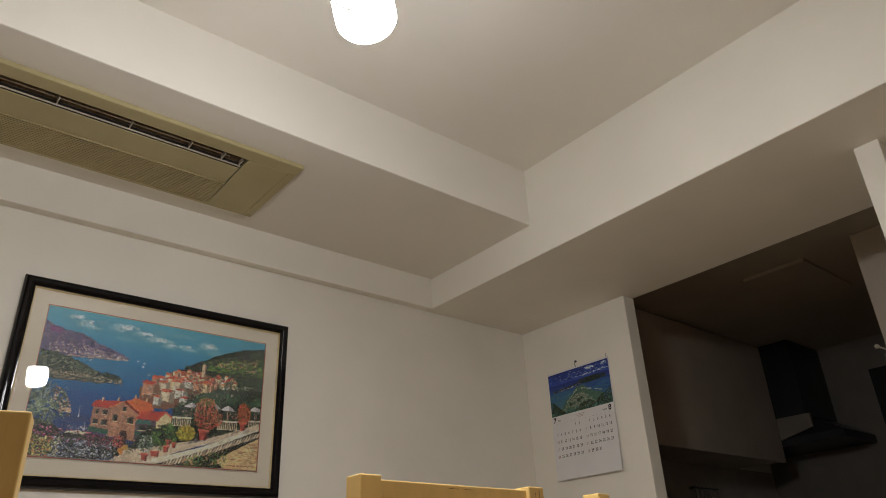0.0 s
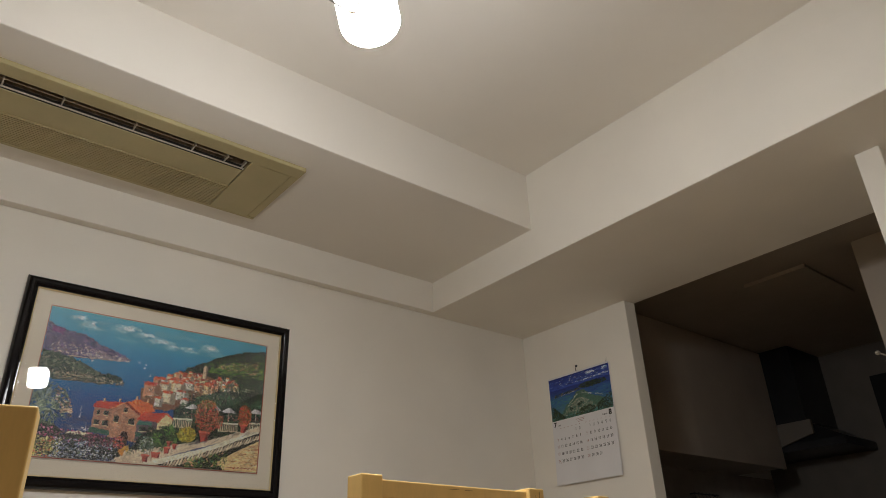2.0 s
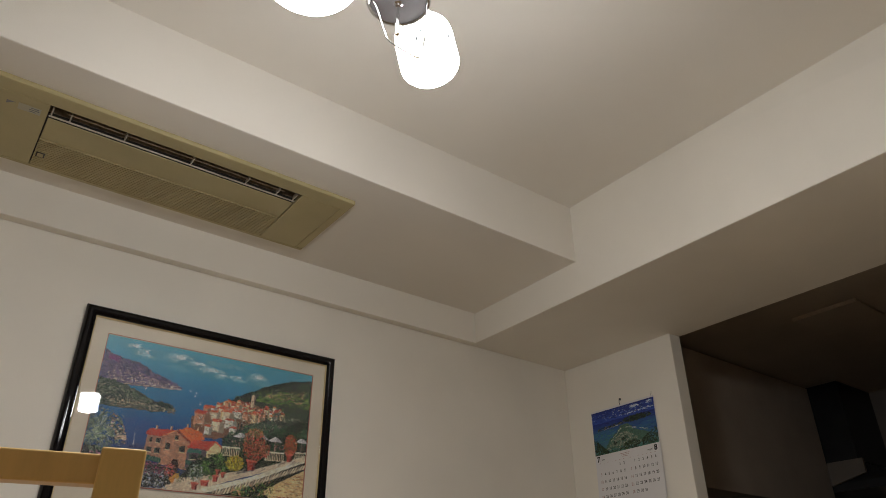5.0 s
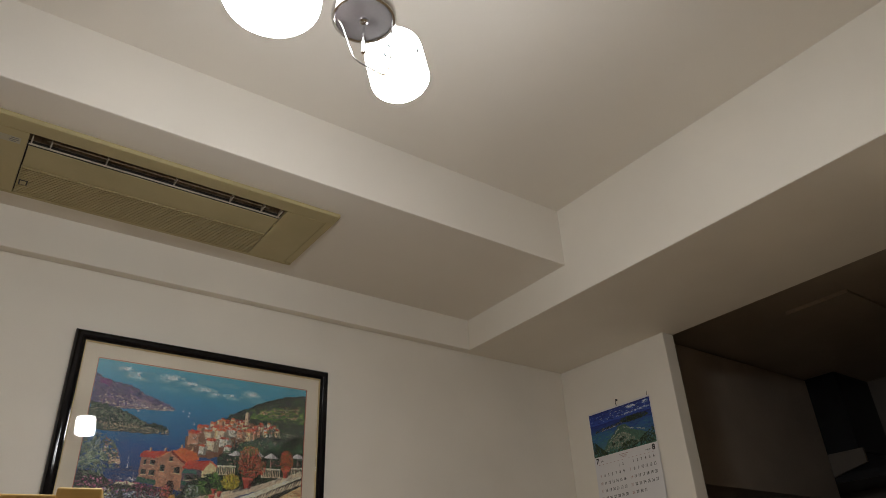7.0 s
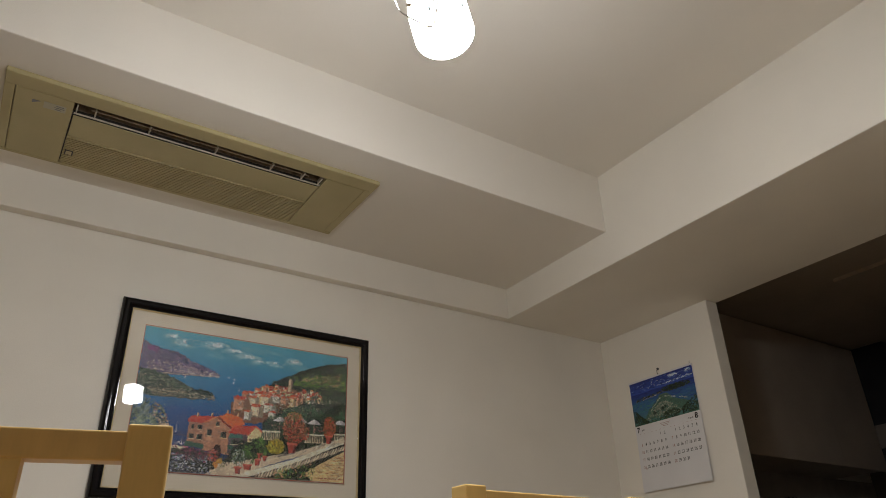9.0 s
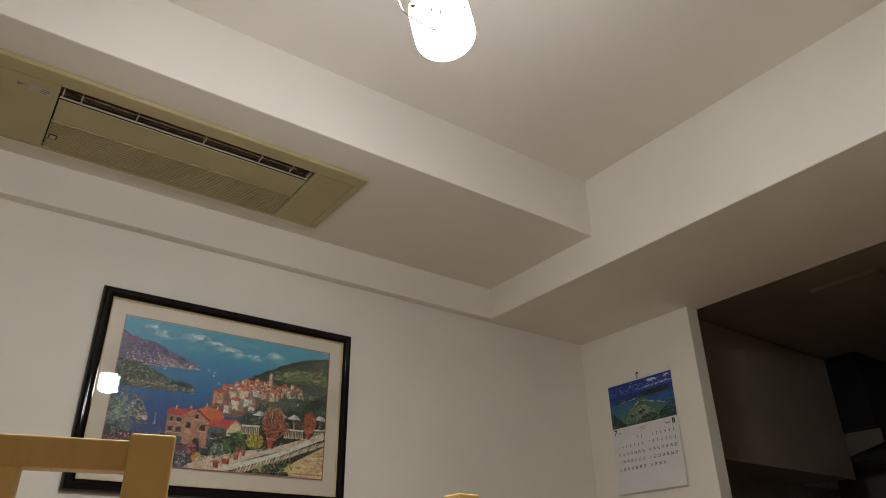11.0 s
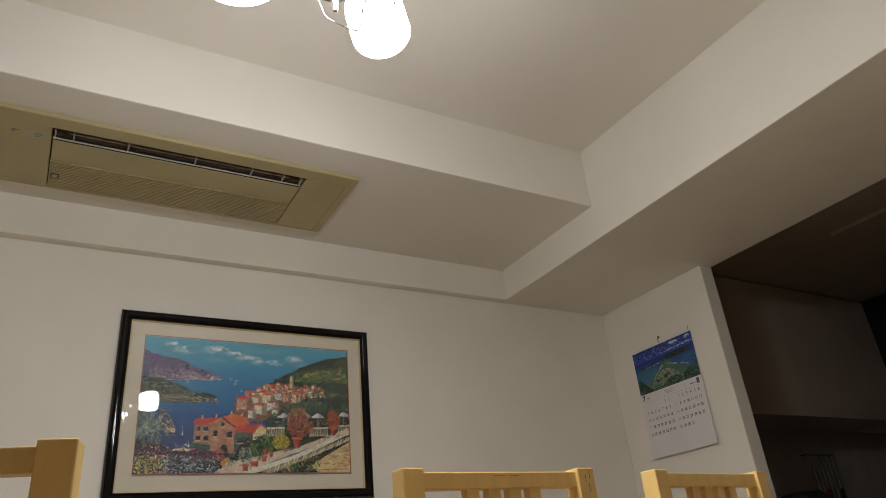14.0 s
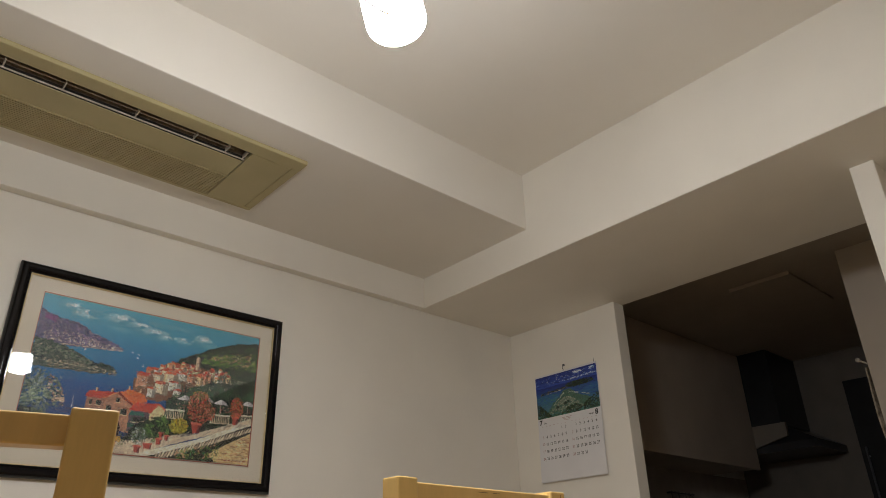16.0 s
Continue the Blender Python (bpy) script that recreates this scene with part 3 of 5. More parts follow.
    for u, v, w, h in ((0.262, 0.318, 0.010, 0.034), (0.295, 0.318, 0.018, 0.034), (0.262, 0.250, 0.016, 0.034), (0.297, 0.248, 0.018, 0.034), (0.338, 0.286, 0.016, 0.044), (0.403, 0.278, 0.020, 0.044), (0.371, 0.352, 0.012, 0.034), (0.455, 0.236, 0.024, 0.035), (0.487, 0.242, 0.020, 0.03), (0.553, 0.26, 0.010, 0.03)):
        s.poly([(u - w * 0.75, v - h * 0.45), (u - w * 0.3, v - h * 0.45), (u - w * 0.3, v + h * 0.45), (u - w * 0.75, v + h * 0.45)], tone(66, 84, 74))
        s.poly([(u - w * 0.4, v - h / 2), (u + w / 2, v - h / 2), (u + w / 2, v + h / 2), (u - w * 0.4, v + h / 2)], tone(34, 36, 36))
        s.poly([(u - w * 0.8, v - h * 0.62), (u + w * 0.7, v - h * 0.62), (u + w * 0.7, v - h * 0.48), (u - w * 0.8, v - h * 0.48)], tone(224, 178, 138))
    s.poly([(0.361, 0.12), (0.397, 0.12), (0.397, 0.172), (0.389, 0.20), (0.377, 0.208), (0.366, 0.198), (0.361, 0.17)], tone(50, 26, 24))
    s.poly([(0.236, 0.182), (0.318, 0.168), (0.318, 0.20), (0.240, 0.218)], tone(44, 88, 74))
    s.poly([(0.425, 0.262), (0.49, 0.262), (0.487, 0.286), (0.428, 0.29)], tone(56, 110, 100))
    s.poly([(0.425, 0.18), (0.46, 0.18), (0.46, 0.205), (0.425, 0.21)], tone(48, 92, 80))
    # quay, promenade and parapet
    s.poly([(0.15, 0.13), (0.25, 0.16), (0.24, 0.182), (0.155, 0.172)], tone(216, 196, 166))
    s.rough_poly([(0.40, 0.06), (0.45, 0.20), (0.52, 0.24), (0.58, 0.29), (0.80, 0.31), (1.0, 0.39), (1.0, 0.30), (0.70, 0.16), (0.55, 0.05)], tone(26, 40, 32), 0.006)
    s.spray(420, lambda a, b: (0.46 + 0.54 * a, 0.10 + 0.22 * a + 0.09 * b + 0.05 * (1 - a) * b), 0.013, 0.014, [tone(28, 50, 34), tone(44, 74, 46), tone(22, 32, 30), tone(60, 84, 50)])
    s.poly([(0.335, 0.0), (0.47, 0.0), (0.62, 0.09), (0.80, 0.19), (1.0, 0.31), (1.0, 0.345), (0.86, 0.265), (0.73, 0.19), (0.62, 0.155), (0.48, 0.10), (0.40, 0.085)], tone(190, 174, 150))
    s.poly([(0.46, 0.0), (0.537, 0.0), (0.72, 0.095), (1.0, 0.295), (1.0, 0.325), (0.72, 0.135), (0.60, 0.075)], tone(208, 196, 174))
    s.spray(90, s.band(0.45, 0.06, 0.98, 0.31, 0.03), 0.03, 0.004, [tone(176, 156, 132), tone(214, 202, 182), tone(140, 122, 108), tone(96, 86, 82)], 0.6, 0.1)
    s.poly([(0.530, 0.0), (1.0, 0.0), (1.0, 0.298), (0.72, 0.098)], tone(34, 36, 28))
    s.poly([(0.83, 0.0), (1.0, 0.0), (1.0, 0.232), (0.875, 0.128), (0.80, 0.05)], tone(214, 174, 126))
    s.spray(170, lambda a, b: (1 - 0.17 * a * (1 - 0.8 * b), 0.01 + 0.19 * b), 0.03, 0.0045, [tone(160, 112, 80), tone(226, 190, 146), tone(184, 142, 104), tone(120, 72, 54), tone(230, 200, 160)], 0.1, 0.2)
    for k in range(30):
        f = k / 29
        u, v = 0.562 + 0.434 * f, 0.002 + 0.262 * f ** 1.08
        h, lean = 0.052 - 0.006 * f, 0.008
        ink = tone(196, 180, 154) if k % 3 else tone(164, 148, 128)
        s.poly([(u + 0.0045, v - h * 0.5), (u + 0.0105, v - h * 0.45), (u + 0.0105 + lean, v + h * 0.45), (u + 0.004 + lean, v + h * 0.45)], tone(22, 24, 20))
        s.poly([(u - 0.004 - lean, v - h * 0.55), (u + 0.004 - lean, v - h * 0.55), (u + 0.0058, v - h * 0.1), (u + 0.003 + lean, v + h * 0.5), (u - 0.002 + lean, v + h * 0.5), (u - 0.0045, v - h * 0.1)], ink)
    s.spray(160, lambda a, b: (0.65 + 0.2 * a, 0.005 + (0.04 + 0.1 * a) * b), 0.016, 0.009, [tone(56, 92, 50), tone(100, 130, 60), tone(36, 60, 40), tone(60, 120, 84), tone(150, 150, 84), tone(210, 150, 120)], 0.8, 1.5)
    for u0, v0, u1, n in ((0.578, 0.276, 0.665, 10), (0.79, 0.282, 0.888, 11), (0.94, 0.305, 1.0, 7)):
        s.poly([(u0, v0 + 0.050), (u1, v0 + 0.056), (u1, v0 + 0.068), (u0, v0 + 0.062)], tone(226, 204, 178))
        s.poly([(u0, v0 - 0.006), (u1, v0), (u1, v0 + 0.006), (u0, v0)], tone(206, 182, 156))
        for k in range(n):
            u = u0 + (u1 - u0) * (k + 0.2) / n
            s.poly([(u, v0), (u + 0.0045, v0), (u + 0.0035, v0 + 0.052), (u + 0.001, v0 + 0.052)], tone(206, 182, 156))
    for u, v in ((0.66, 0.432), (0.765, 0.445), (0.835, 0.438), (0.972, 0.455)):
        s.poly([(u - 0.038, v - 0.016), (u + 0.038, v - 0.014), (u + 0.012, v + 0.016), (u, v + 0.022), (u - 0.012, v + 0.014)], tone(226, 216, 206))
        s.poly([(u + 0.006, v - 0.016), (u + 0.038, v - 0.014), (u + 0.012, v + 0.016), (u, v + 0.022)], tone(164, 160, 164))
        s.poly([(u - 0.001, v - 0.09), (u + 0.001, v - 0.09), (u + 0.001, v - 0.015), (u - 0.001, v - 0.015)], tone(180, 160, 150))
    s.spray(130, lambda a, b: (0.62 + 0.38 * a, 0.345 + 0.02 * a + 0.05 * b), 0.007, 0.010, [tone(140, 56, 66), tone(80, 36, 46), tone(206, 150, 140), tone(40, 40, 40)])
    # greenery and flowers
    s.rough_poly([(0.0, 0.0), (0.36, 0.0), (0.40, 0.10), (0.36, 0.15), (0.24, 0.16), (0.14, 0.15), (0.10, 0.22), (0.0, 0.24)], tone(34, 38, 36), 0.01)
    s.spray(330, s.blob(0.055, 0.34, 0.085, 0.15), 0.018, 0.008, [tone(52, 74, 56), tone(88, 108, 84), tone(30, 46, 42), tone(124, 134, 108), tone(70, 90, 70)], 0.8, 1.6)
    for u, v in ((0.05, 0.37), (0.03, 0.30), (0.075, 0.31)):
        frond(s, u, v, 0.05, [tone(140, 154, 126), tone(100, 122, 96), tone(60, 84, 64), tone(166, 174, 146)], 40, 1.4)
    s.spray(90, s.band(0.09, 0.42, 0.16, 0.30, 0.10), 0.012, 0.010, [tone(160, 124, 104), tone(190, 162, 136), tone(44, 60, 48), tone(120, 90, 80)], -0.3)
    s.spray(60, s.band(0.12, 0.30, 0.155, 0.305, 0.03), 0.02, 0.005, [tone(206, 176, 146), tone(170, 136, 116)], 0, 0.2)
    s.spray(420, s.band(0.0, 0.16, 0.36, 0.115, 0.085), 0.007, 0.009, [tone(170, 66, 116), tone(130, 46, 86), tone(84, 50, 70), tone(36, 44, 40), tone(200, 120, 146), tone(50, 66, 46)])
    s.spray(480, s.band(0.0, 0.065, 0.14, 0.06, 0.125), 0.007, 0.009, [tone(206, 186, 96), tone(150, 146, 84), tone(220, 196, 130), tone(50, 60, 40), tone(200, 110, 76), tone(110, 116, 64)])
    s.spray(760, s.band(0.11, 0.065, 0.36, 0.055, 0.125), 0.006, 0.008, [tone(176, 186, 200), tone(124, 138, 164), tone(206, 208, 210), tone(48, 58, 66), tone(34, 46, 42), tone(92, 88, 126)])
    s.spray(190, s.band(0.22, 0.155, 0.345, 0.12, 0.06), 0.008, 0.010, [tone(110, 44, 76), tone(56, 34, 46), tone(196, 84, 116), tone(36, 42, 36), tone(70, 40, 60)])
    s.spray(90, s.blob(0.365, 0.13, 0.025, 0.045), 0.008, 0.010, [tone(210, 90, 60), tone(180, 70, 60), tone(200, 110, 110), tone(46, 56, 40)])
    s.spray(520, s.band(0.0, 0.085, 0.37, 0.075, 0.15), 0.005, 0.007, [tone(16, 22, 20), tone(24, 34, 28), tone(40, 54, 36), tone(90, 110, 70)])
    blade = [tone(40, 84, 44), tone(84, 130, 62), tone(128, 164, 86), tone(24, 48, 34)]
    for u, v, n in ((0.57, 0.245, 70), (0.60, 0.20, 40), (0.52, 0.185, 70), (0.545, 0.135, 30)):
        frond(s, u, v, 0.03, blade, n)
    s.spray(230, s.blob(0.48, 0.13, 0.034, 0.06), 0.006, 0.008, [tone(216, 220, 214), tone(140, 160, 150), tone(34, 58, 42), tone(50, 84, 56)])
    s.spray(330, s.blob(0.648, 0.228, 0.042, 0.055), 0.008, 0.009, [tone(232, 190, 40), tone(206, 156, 36), tone(240, 214, 90), tone(96, 96, 40), tone(150, 126, 40)])
    s.rough_poly([(0.69, 0.27), (0.68, 0.40), (0.72, 0.48), (0.77, 0.44), (0.785, 0.33), (0.75, 0.25)], tone(56, 44, 34), 0.01)
    s.rough_poly([(0.895, 0.34), (0.89, 0.44), (0.915, 0.48), (0.945, 0.42), (0.935, 0.35)], tone(60, 44, 34), 0.008)
    red_inks = [tone(224, 62, 48), tone(196, 40, 44), tone(236, 112, 66), tone(150, 36, 44), tone(46, 72, 40), tone(84, 104, 56), tone(236, 150, 120), tone(216, 80, 70)]
    s.spray(620, s.blob(0.732, 0.375, 0.058, 0.118), 0.0075, 0.009, red_inks)
    s.spray(120, s.blob(0.735, 0.47, 0.04, 0.03), 0.007, 0.009, [tone(84, 110, 56), tone(130, 140, 70), tone(224, 120, 70)])
    s.spray(130, s.blob(0.79, 0.345, 0.02, 0.05), 0.007, 0.009, red_inks)
    for u, v, ru, rv, n in ((0.732, 0.375, 0.060, 0.118, 420), (0.79, 0.345, 0.022, 0.05, 80)):
        s.spray(n, s.blob(u, v, ru, rv), 0.0065, 0.009, [tone(26, 44, 30), tone(44, 70, 40), tone(70, 96, 54), tone(20, 28, 24)], 0.6, 1.5)
        s.spray(n // 2, s.blob(u, v + 0.01, ru * 0.95, rv * 0.95), 0.0055, 0.007, [tone(206, 62, 52), tone(226, 110, 76), tone(178, 44, 48), tone(230, 160, 130)])
    s.spray(430, s.blob(0.916, 0.41, 0.034, 0.085), 0.007, 0.009, red_inks + [tone(236, 130, 50)])
    s.spray(240, s.blob(0.916, 0.41, 0.036, 0.085), 0.0065, 0.009, [tone(26, 44, 30), tone(50, 76, 42), tone(20, 28, 24), tone(78, 100, 56)], 0.6, 1.5)
    s.spray(150, s.blob(0.916, 0.415, 0.033, 0.08), 0.0055, 0.007, [tone(210, 70, 50), tone(226, 120, 60), tone(186, 46, 46)])
    s.spray(170, s.blob(0.648, 0.222, 0.040, 0.052), 0.006, 0.008, [tone(60, 70, 30), tone(110, 104, 36), tone(214, 176, 44), tone(150, 130, 40)])
    # brush flecks, dark and light, over the village and its gardens
    s.spray(200, lambda a, b: (0.42 + 0.44 * a, 0.42 + 0.10 * a + 0.15 * b), 0.003, 0.006, [tone(44, 34, 34), tone(86, 56, 46), tone(232, 206, 172), tone(196, 150, 116), tone(56, 66, 46)])
    s.spray(420, lambda a, b: (0.60 + 0.40 * a, 0.42 + 0.10 * a + (0.20 + 0.14 * a) * b), 0.0045, 0.007, [tone(18, 28, 24), tone(96, 118, 74), tone(130, 140, 96), tone(24, 40, 34)])
    s.spray(300, lambda a, b: (0.30 * a, 0.53 + 0.13 * b * (1.05 - a)), 0.0045, 0.006, [tone(150, 150, 124), tone(110, 120, 92), tone(22, 32, 30), tone(184, 166, 138)])
    s.spray(200, lambda a, b: (0.0 + 0.14 * a, 0.24 + 0.22 * b), 0.016, 0.0045, [tone(150, 160, 132), tone(30, 44, 40), tone(96, 116, 92)], 0.9, 1.5)
    s.spray(260, s.band(0.40, 0.10, 0.60, 0.20, 0.10), 0.006, 0.009, [tone(24, 36, 28), tone(60, 84, 48), tone(110, 126, 76), tone(18, 24, 22)])
    for u, v, k in ((0.48, 0.038, 0.95), (0.515, 0.065, 0.7), (0.53, 0.065, 0.8), (0.568, 0.105, 0.9), (0.60, 0.135, 0.7), (0.575, 0.15, 0.7), (0.728, 0.225, 1.45), (0.915, 0.315, 1.1)):
        s.poly([(u - 0.010 * k, v - 0.026 * k), (u + 0.010 * k, v - 0.026 * k), (u + 0.016 * k, v + 0.026 * k), (u - 0.016 * k, v + 0.026 * k)], tone(168, 74, 62))
        s.poly([(u + 0.003 * k, v - 0.026 * k), (u + 0.010 * k, v - 0.026 * k), (u + 0.016 * k, v + 0.026 * k), (u + 0.006 * k, v + 0.026 * k)], tone(102, 40, 40))
        s.poly([(u - 0.018 * k, v + 0.018 * k), (u + 0.018 * k, v + 0.018 * k), (u + 0.018 * k, v + 0.028 * k), (u - 0.018 * k, v + 0.028 * k)], tone(190, 98, 80))
    s.spray(14, s.band(0.37, 0.06, 0.40, 0.09, 0.03), 0.014, 0.03, [tone(222, 160, 60), tone(206, 136, 50)])
    s.spray(40, s.band(0.66, 0.165, 0.74, 0.185, 0.015), 0.014, 0.004, [tone(90, 80, 96), tone(70, 64, 76)], 0.3, 0.3)
    # sails and masts, and the scribble in the corner as plain strokes
    for u, v, h in ((0.449, 0.612, 0.028), (0.192, 0.275, 0.07), (0.222, 0.195, 0.05), (0.423, 0.69, 0.012), (0.42, 0.665, 0.01), (0.20, 0.665, 0.012), (0.395, 0.70, 0.008)):
        s.poly([(u - 0.0012, v), (u + 0.002, v), (u, v + h)], tone(226, 220, 214))
        s.poly([(u - 0.005, v - 0.004), (u + 0.005, v - 0.004), (u + 0.004, v), (u - 0.004, v)], tone(206, 200, 196))
    s.spray(40, s.band(0.16, 0.20, 0.24, 0.195, 0.02), 0.008, 0.004, [tone(190, 186, 190), tone(120, 120, 140)], 0, 0.3)
    for k in range(7):
        s.poly([(0.862 + 0.018 * k, 0.018), (0.876 + 0.018 * k, 0.022), (0.876 + 0.018 * k, 0.028), (0.862 + 0.018 * k, 0.024)], tone(150, 50, 42))
    return s.build("print", PRINT, parent, m, "art print of a seaside village with red roofs")


def sweep_frame(bm, x0, z0, x1, z1, profile):
    """A mitred moulding round a rectangle in x and z; profile rows: inward, towards the room."""
    ring = []
    for d, y in profile:
        ring.append([bm.verts.new(p) for p in ((x0 + d, y, z0 + d), (x1 - d, y, z0 + d), (x1 - d, y, z1 - d), (x0 + d, y, z1 - d))])
    for a, b in zip(ring, ring[1:] + ring[:1]):
        for k in range(4):
            bm.faces.new((a[k], a[(k + 1) % 4], b[(k + 1) % 4], b[k]))


GOLD = material("gold lip", (0.78, 0.64, 0.36), 0.35, 0.35, vary=0.1, bump=0.03)
MATBOARD = material("cream mat board", (0.78, 0.695, 0.56), 0.8, vary=0.03, scale=4, fine=500, bump=0.06)
RUST = material("rust bevel line", (0.52, 0.16, 0.10), 0.7)
CHROME = material("polished chrome", (0.72, 0.72, 0.73), 0.12, 1.0, vary=0.05, bump=0.0)


def glass_material():
    m = bpy.data.materials.new("picture glass")
    m.use_nodes = True
    nt = m.node_tree
    nt.nodes.remove(nt.nodes["Principled BSDF"])
    out = nt.nodes["Material Output"]
    fr, tr, gl, mx = (nt.nodes.new("ShaderNode" + n) for n in ("Fresnel", "BsdfTransparent", "BsdfGlossy", "MixShader"))
    fr.inputs["IOR"].default_value = 1.5
    gl.inputs["Roughness"].default_value = 0.012
    nt.links.new(fr.outputs[0], mx.inputs[0])
    nt.links.new(tr.outputs[0], mx.inputs[1])
    nt.links.new(gl.outputs[0], mx.inputs[2])
    nt.links.new(mx.outputs[0], out.inputs[0])
    return m


def framed_picture():
    t = thing("framed_picture", "seaside village print in a glossy black frame on the wall", "picture")
    x0, z0, x1, z1 = 0.313, 1.139, 1.311, 1.837
    bm = bmesh.new()
    w = YN - 0.002
    rows = [(0.0, w), (0.0, w - 0.016), (0.004, w - 0.022)]
    for k in range(9):
        a = math.pi * k / 8
        rows.append((0.017 - 0.013 * math.cos(a), w - 0.022 - 0.007 * math.sin(a)))
    rows += [(0.034, w - 0.018), (0.0365, w - 0.018), (0.0365, w)]
    sweep_frame(bm, x0, z0, x1, z1, rows)
    fr = part("frame", bm, BLACK_FRAME, t, "glossy black moulded frame", True)
    bm = bmesh.new()
    sweep_frame(bm, x0 + 0.0365, z0 + 0.0365, x1 - 0.0365, z1 - 0.0365, [(0, w), (0, w - 0.0165), (0.0015, w - 0.0175), (0.004, w - 0.015), (0.004, w)])
    part("lip", bm, GOLD, fr, "thin gold inner lip")
    bm = bmesh.new()
    sweep_frame(bm, x0 + 0.0405, z0 + 0.0405, x1 - 0.0405, z1 - 0.0405, [(0, w), (0, w - 0.0085), (0.0505, w - 0.0085), (0.0525, w - 0.0065), (0.0525, w)])
    part("mat_board", bm, MATBOARD, t, "cream mat board")
    bm = bmesh.new()
    sweep_frame(bm, x0 + 0.0905, z0 + 0.0965, x1 - 0.0925, z1 - 0.0895, [(0, w - 0.004), (0, w - 0.0089), (0.0022, w - 0.0089), (0.0022, w - 0.004)])
    part("bevel_line", bm, RUST, t, "thin rust-red line round the print")
    art = Matrix(((1, 0, 0, 0.406), (0, 0, -1, w - 0.0062), (0, 1, 0, 1.2400), (0, 0, 0, 1)))
    seaside_print(t, art)
    bm = bmesh.new()          # clear sheet, bowed a few millimetres outwards
    nx, nz, gx0, gx1, gz0, gz1 = 40, 24, x0 + 0.0405, x1 - 0.0405, z0 + 0.0405, z1 - 0.0405
    sheets = []
    for back in (0.0, 0.0015):
        rows = []
        for j in range(nz + 1):
            row = []
            for i in range(nx + 1):
                u, v = 2 * i / nx - 1, 2 * j / nz - 1
                row.append(bm.verts.new((gx0 + (gx1 - gx0) * i / nx, w - 0.0108 - 0.0030 * (1 - u ** 4) - 0.0055 * (1 - v * v) + back, gz0 + (gz1 - gz0) * j / nz)))
            rows.append(row)
        sheets.append(rows)
        for j in range(nz):
            for i in range(nx):
                bm.faces.new((rows[j][i], rows[j][i + 1], rows[j + 1][i + 1], rows[j + 1][i]))
    f, k = sheets
    for j in range(nz):
        for i in (0, nx):
            bm.faces.new((f[j][i], f[j + 1][i], k[j + 1][i], k[j][i]))
    for i in range(nx):
        for j in (0, nz):
            bm.faces.new((f[j][i], f[j][i + 1], k[j][i + 1], k[j][i]))
    g = part("glass", bm, glass_material(), t, "clear picture glass", True)
    g.visible_shadow = False


framed_picture()


# ---- calendar ----
INK = material("black ink", (0.012, 0.012, 0.014), 0.6, vary=0, bump=0)
RED_INK = material("faded red ink", (0.42, 0.24, 0.22), 0.6, vary=0, bump=0)


def letters(bm, text, size, x, y, m, align="CENTER", z=0.0006, bold=0.00015, narrow=1.0):
    """Adds a word or number, laid flat at (x, y) before the transform m."""
    cu = bpy.data.curves.new("writing", "FONT")
    cu.body, cu.size, cu.align_x, cu.align_y = text, size, align, "CENTER"
    cu.offset = bold
    ob = bpy.data.objects.new("writing", cu)
    scene.collection.objects.link(ob)
    me = bpy.data.meshes.new_from_object(ob.evaluated_get(bpy.context.evaluated_depsgraph_get()))
    k = len(bm.verts)
    bm.from_mesh(me)
    bm.verts.ensure_lookup_table()
    for v in bm.verts[k:]:
        v.co = m(v.co.x * narrow + x, v.co.y + y, z)
    bpy.data.objects.remove(ob)
    bpy.data.curves.remove(cu)
    bpy.data.meshes.remove(me)


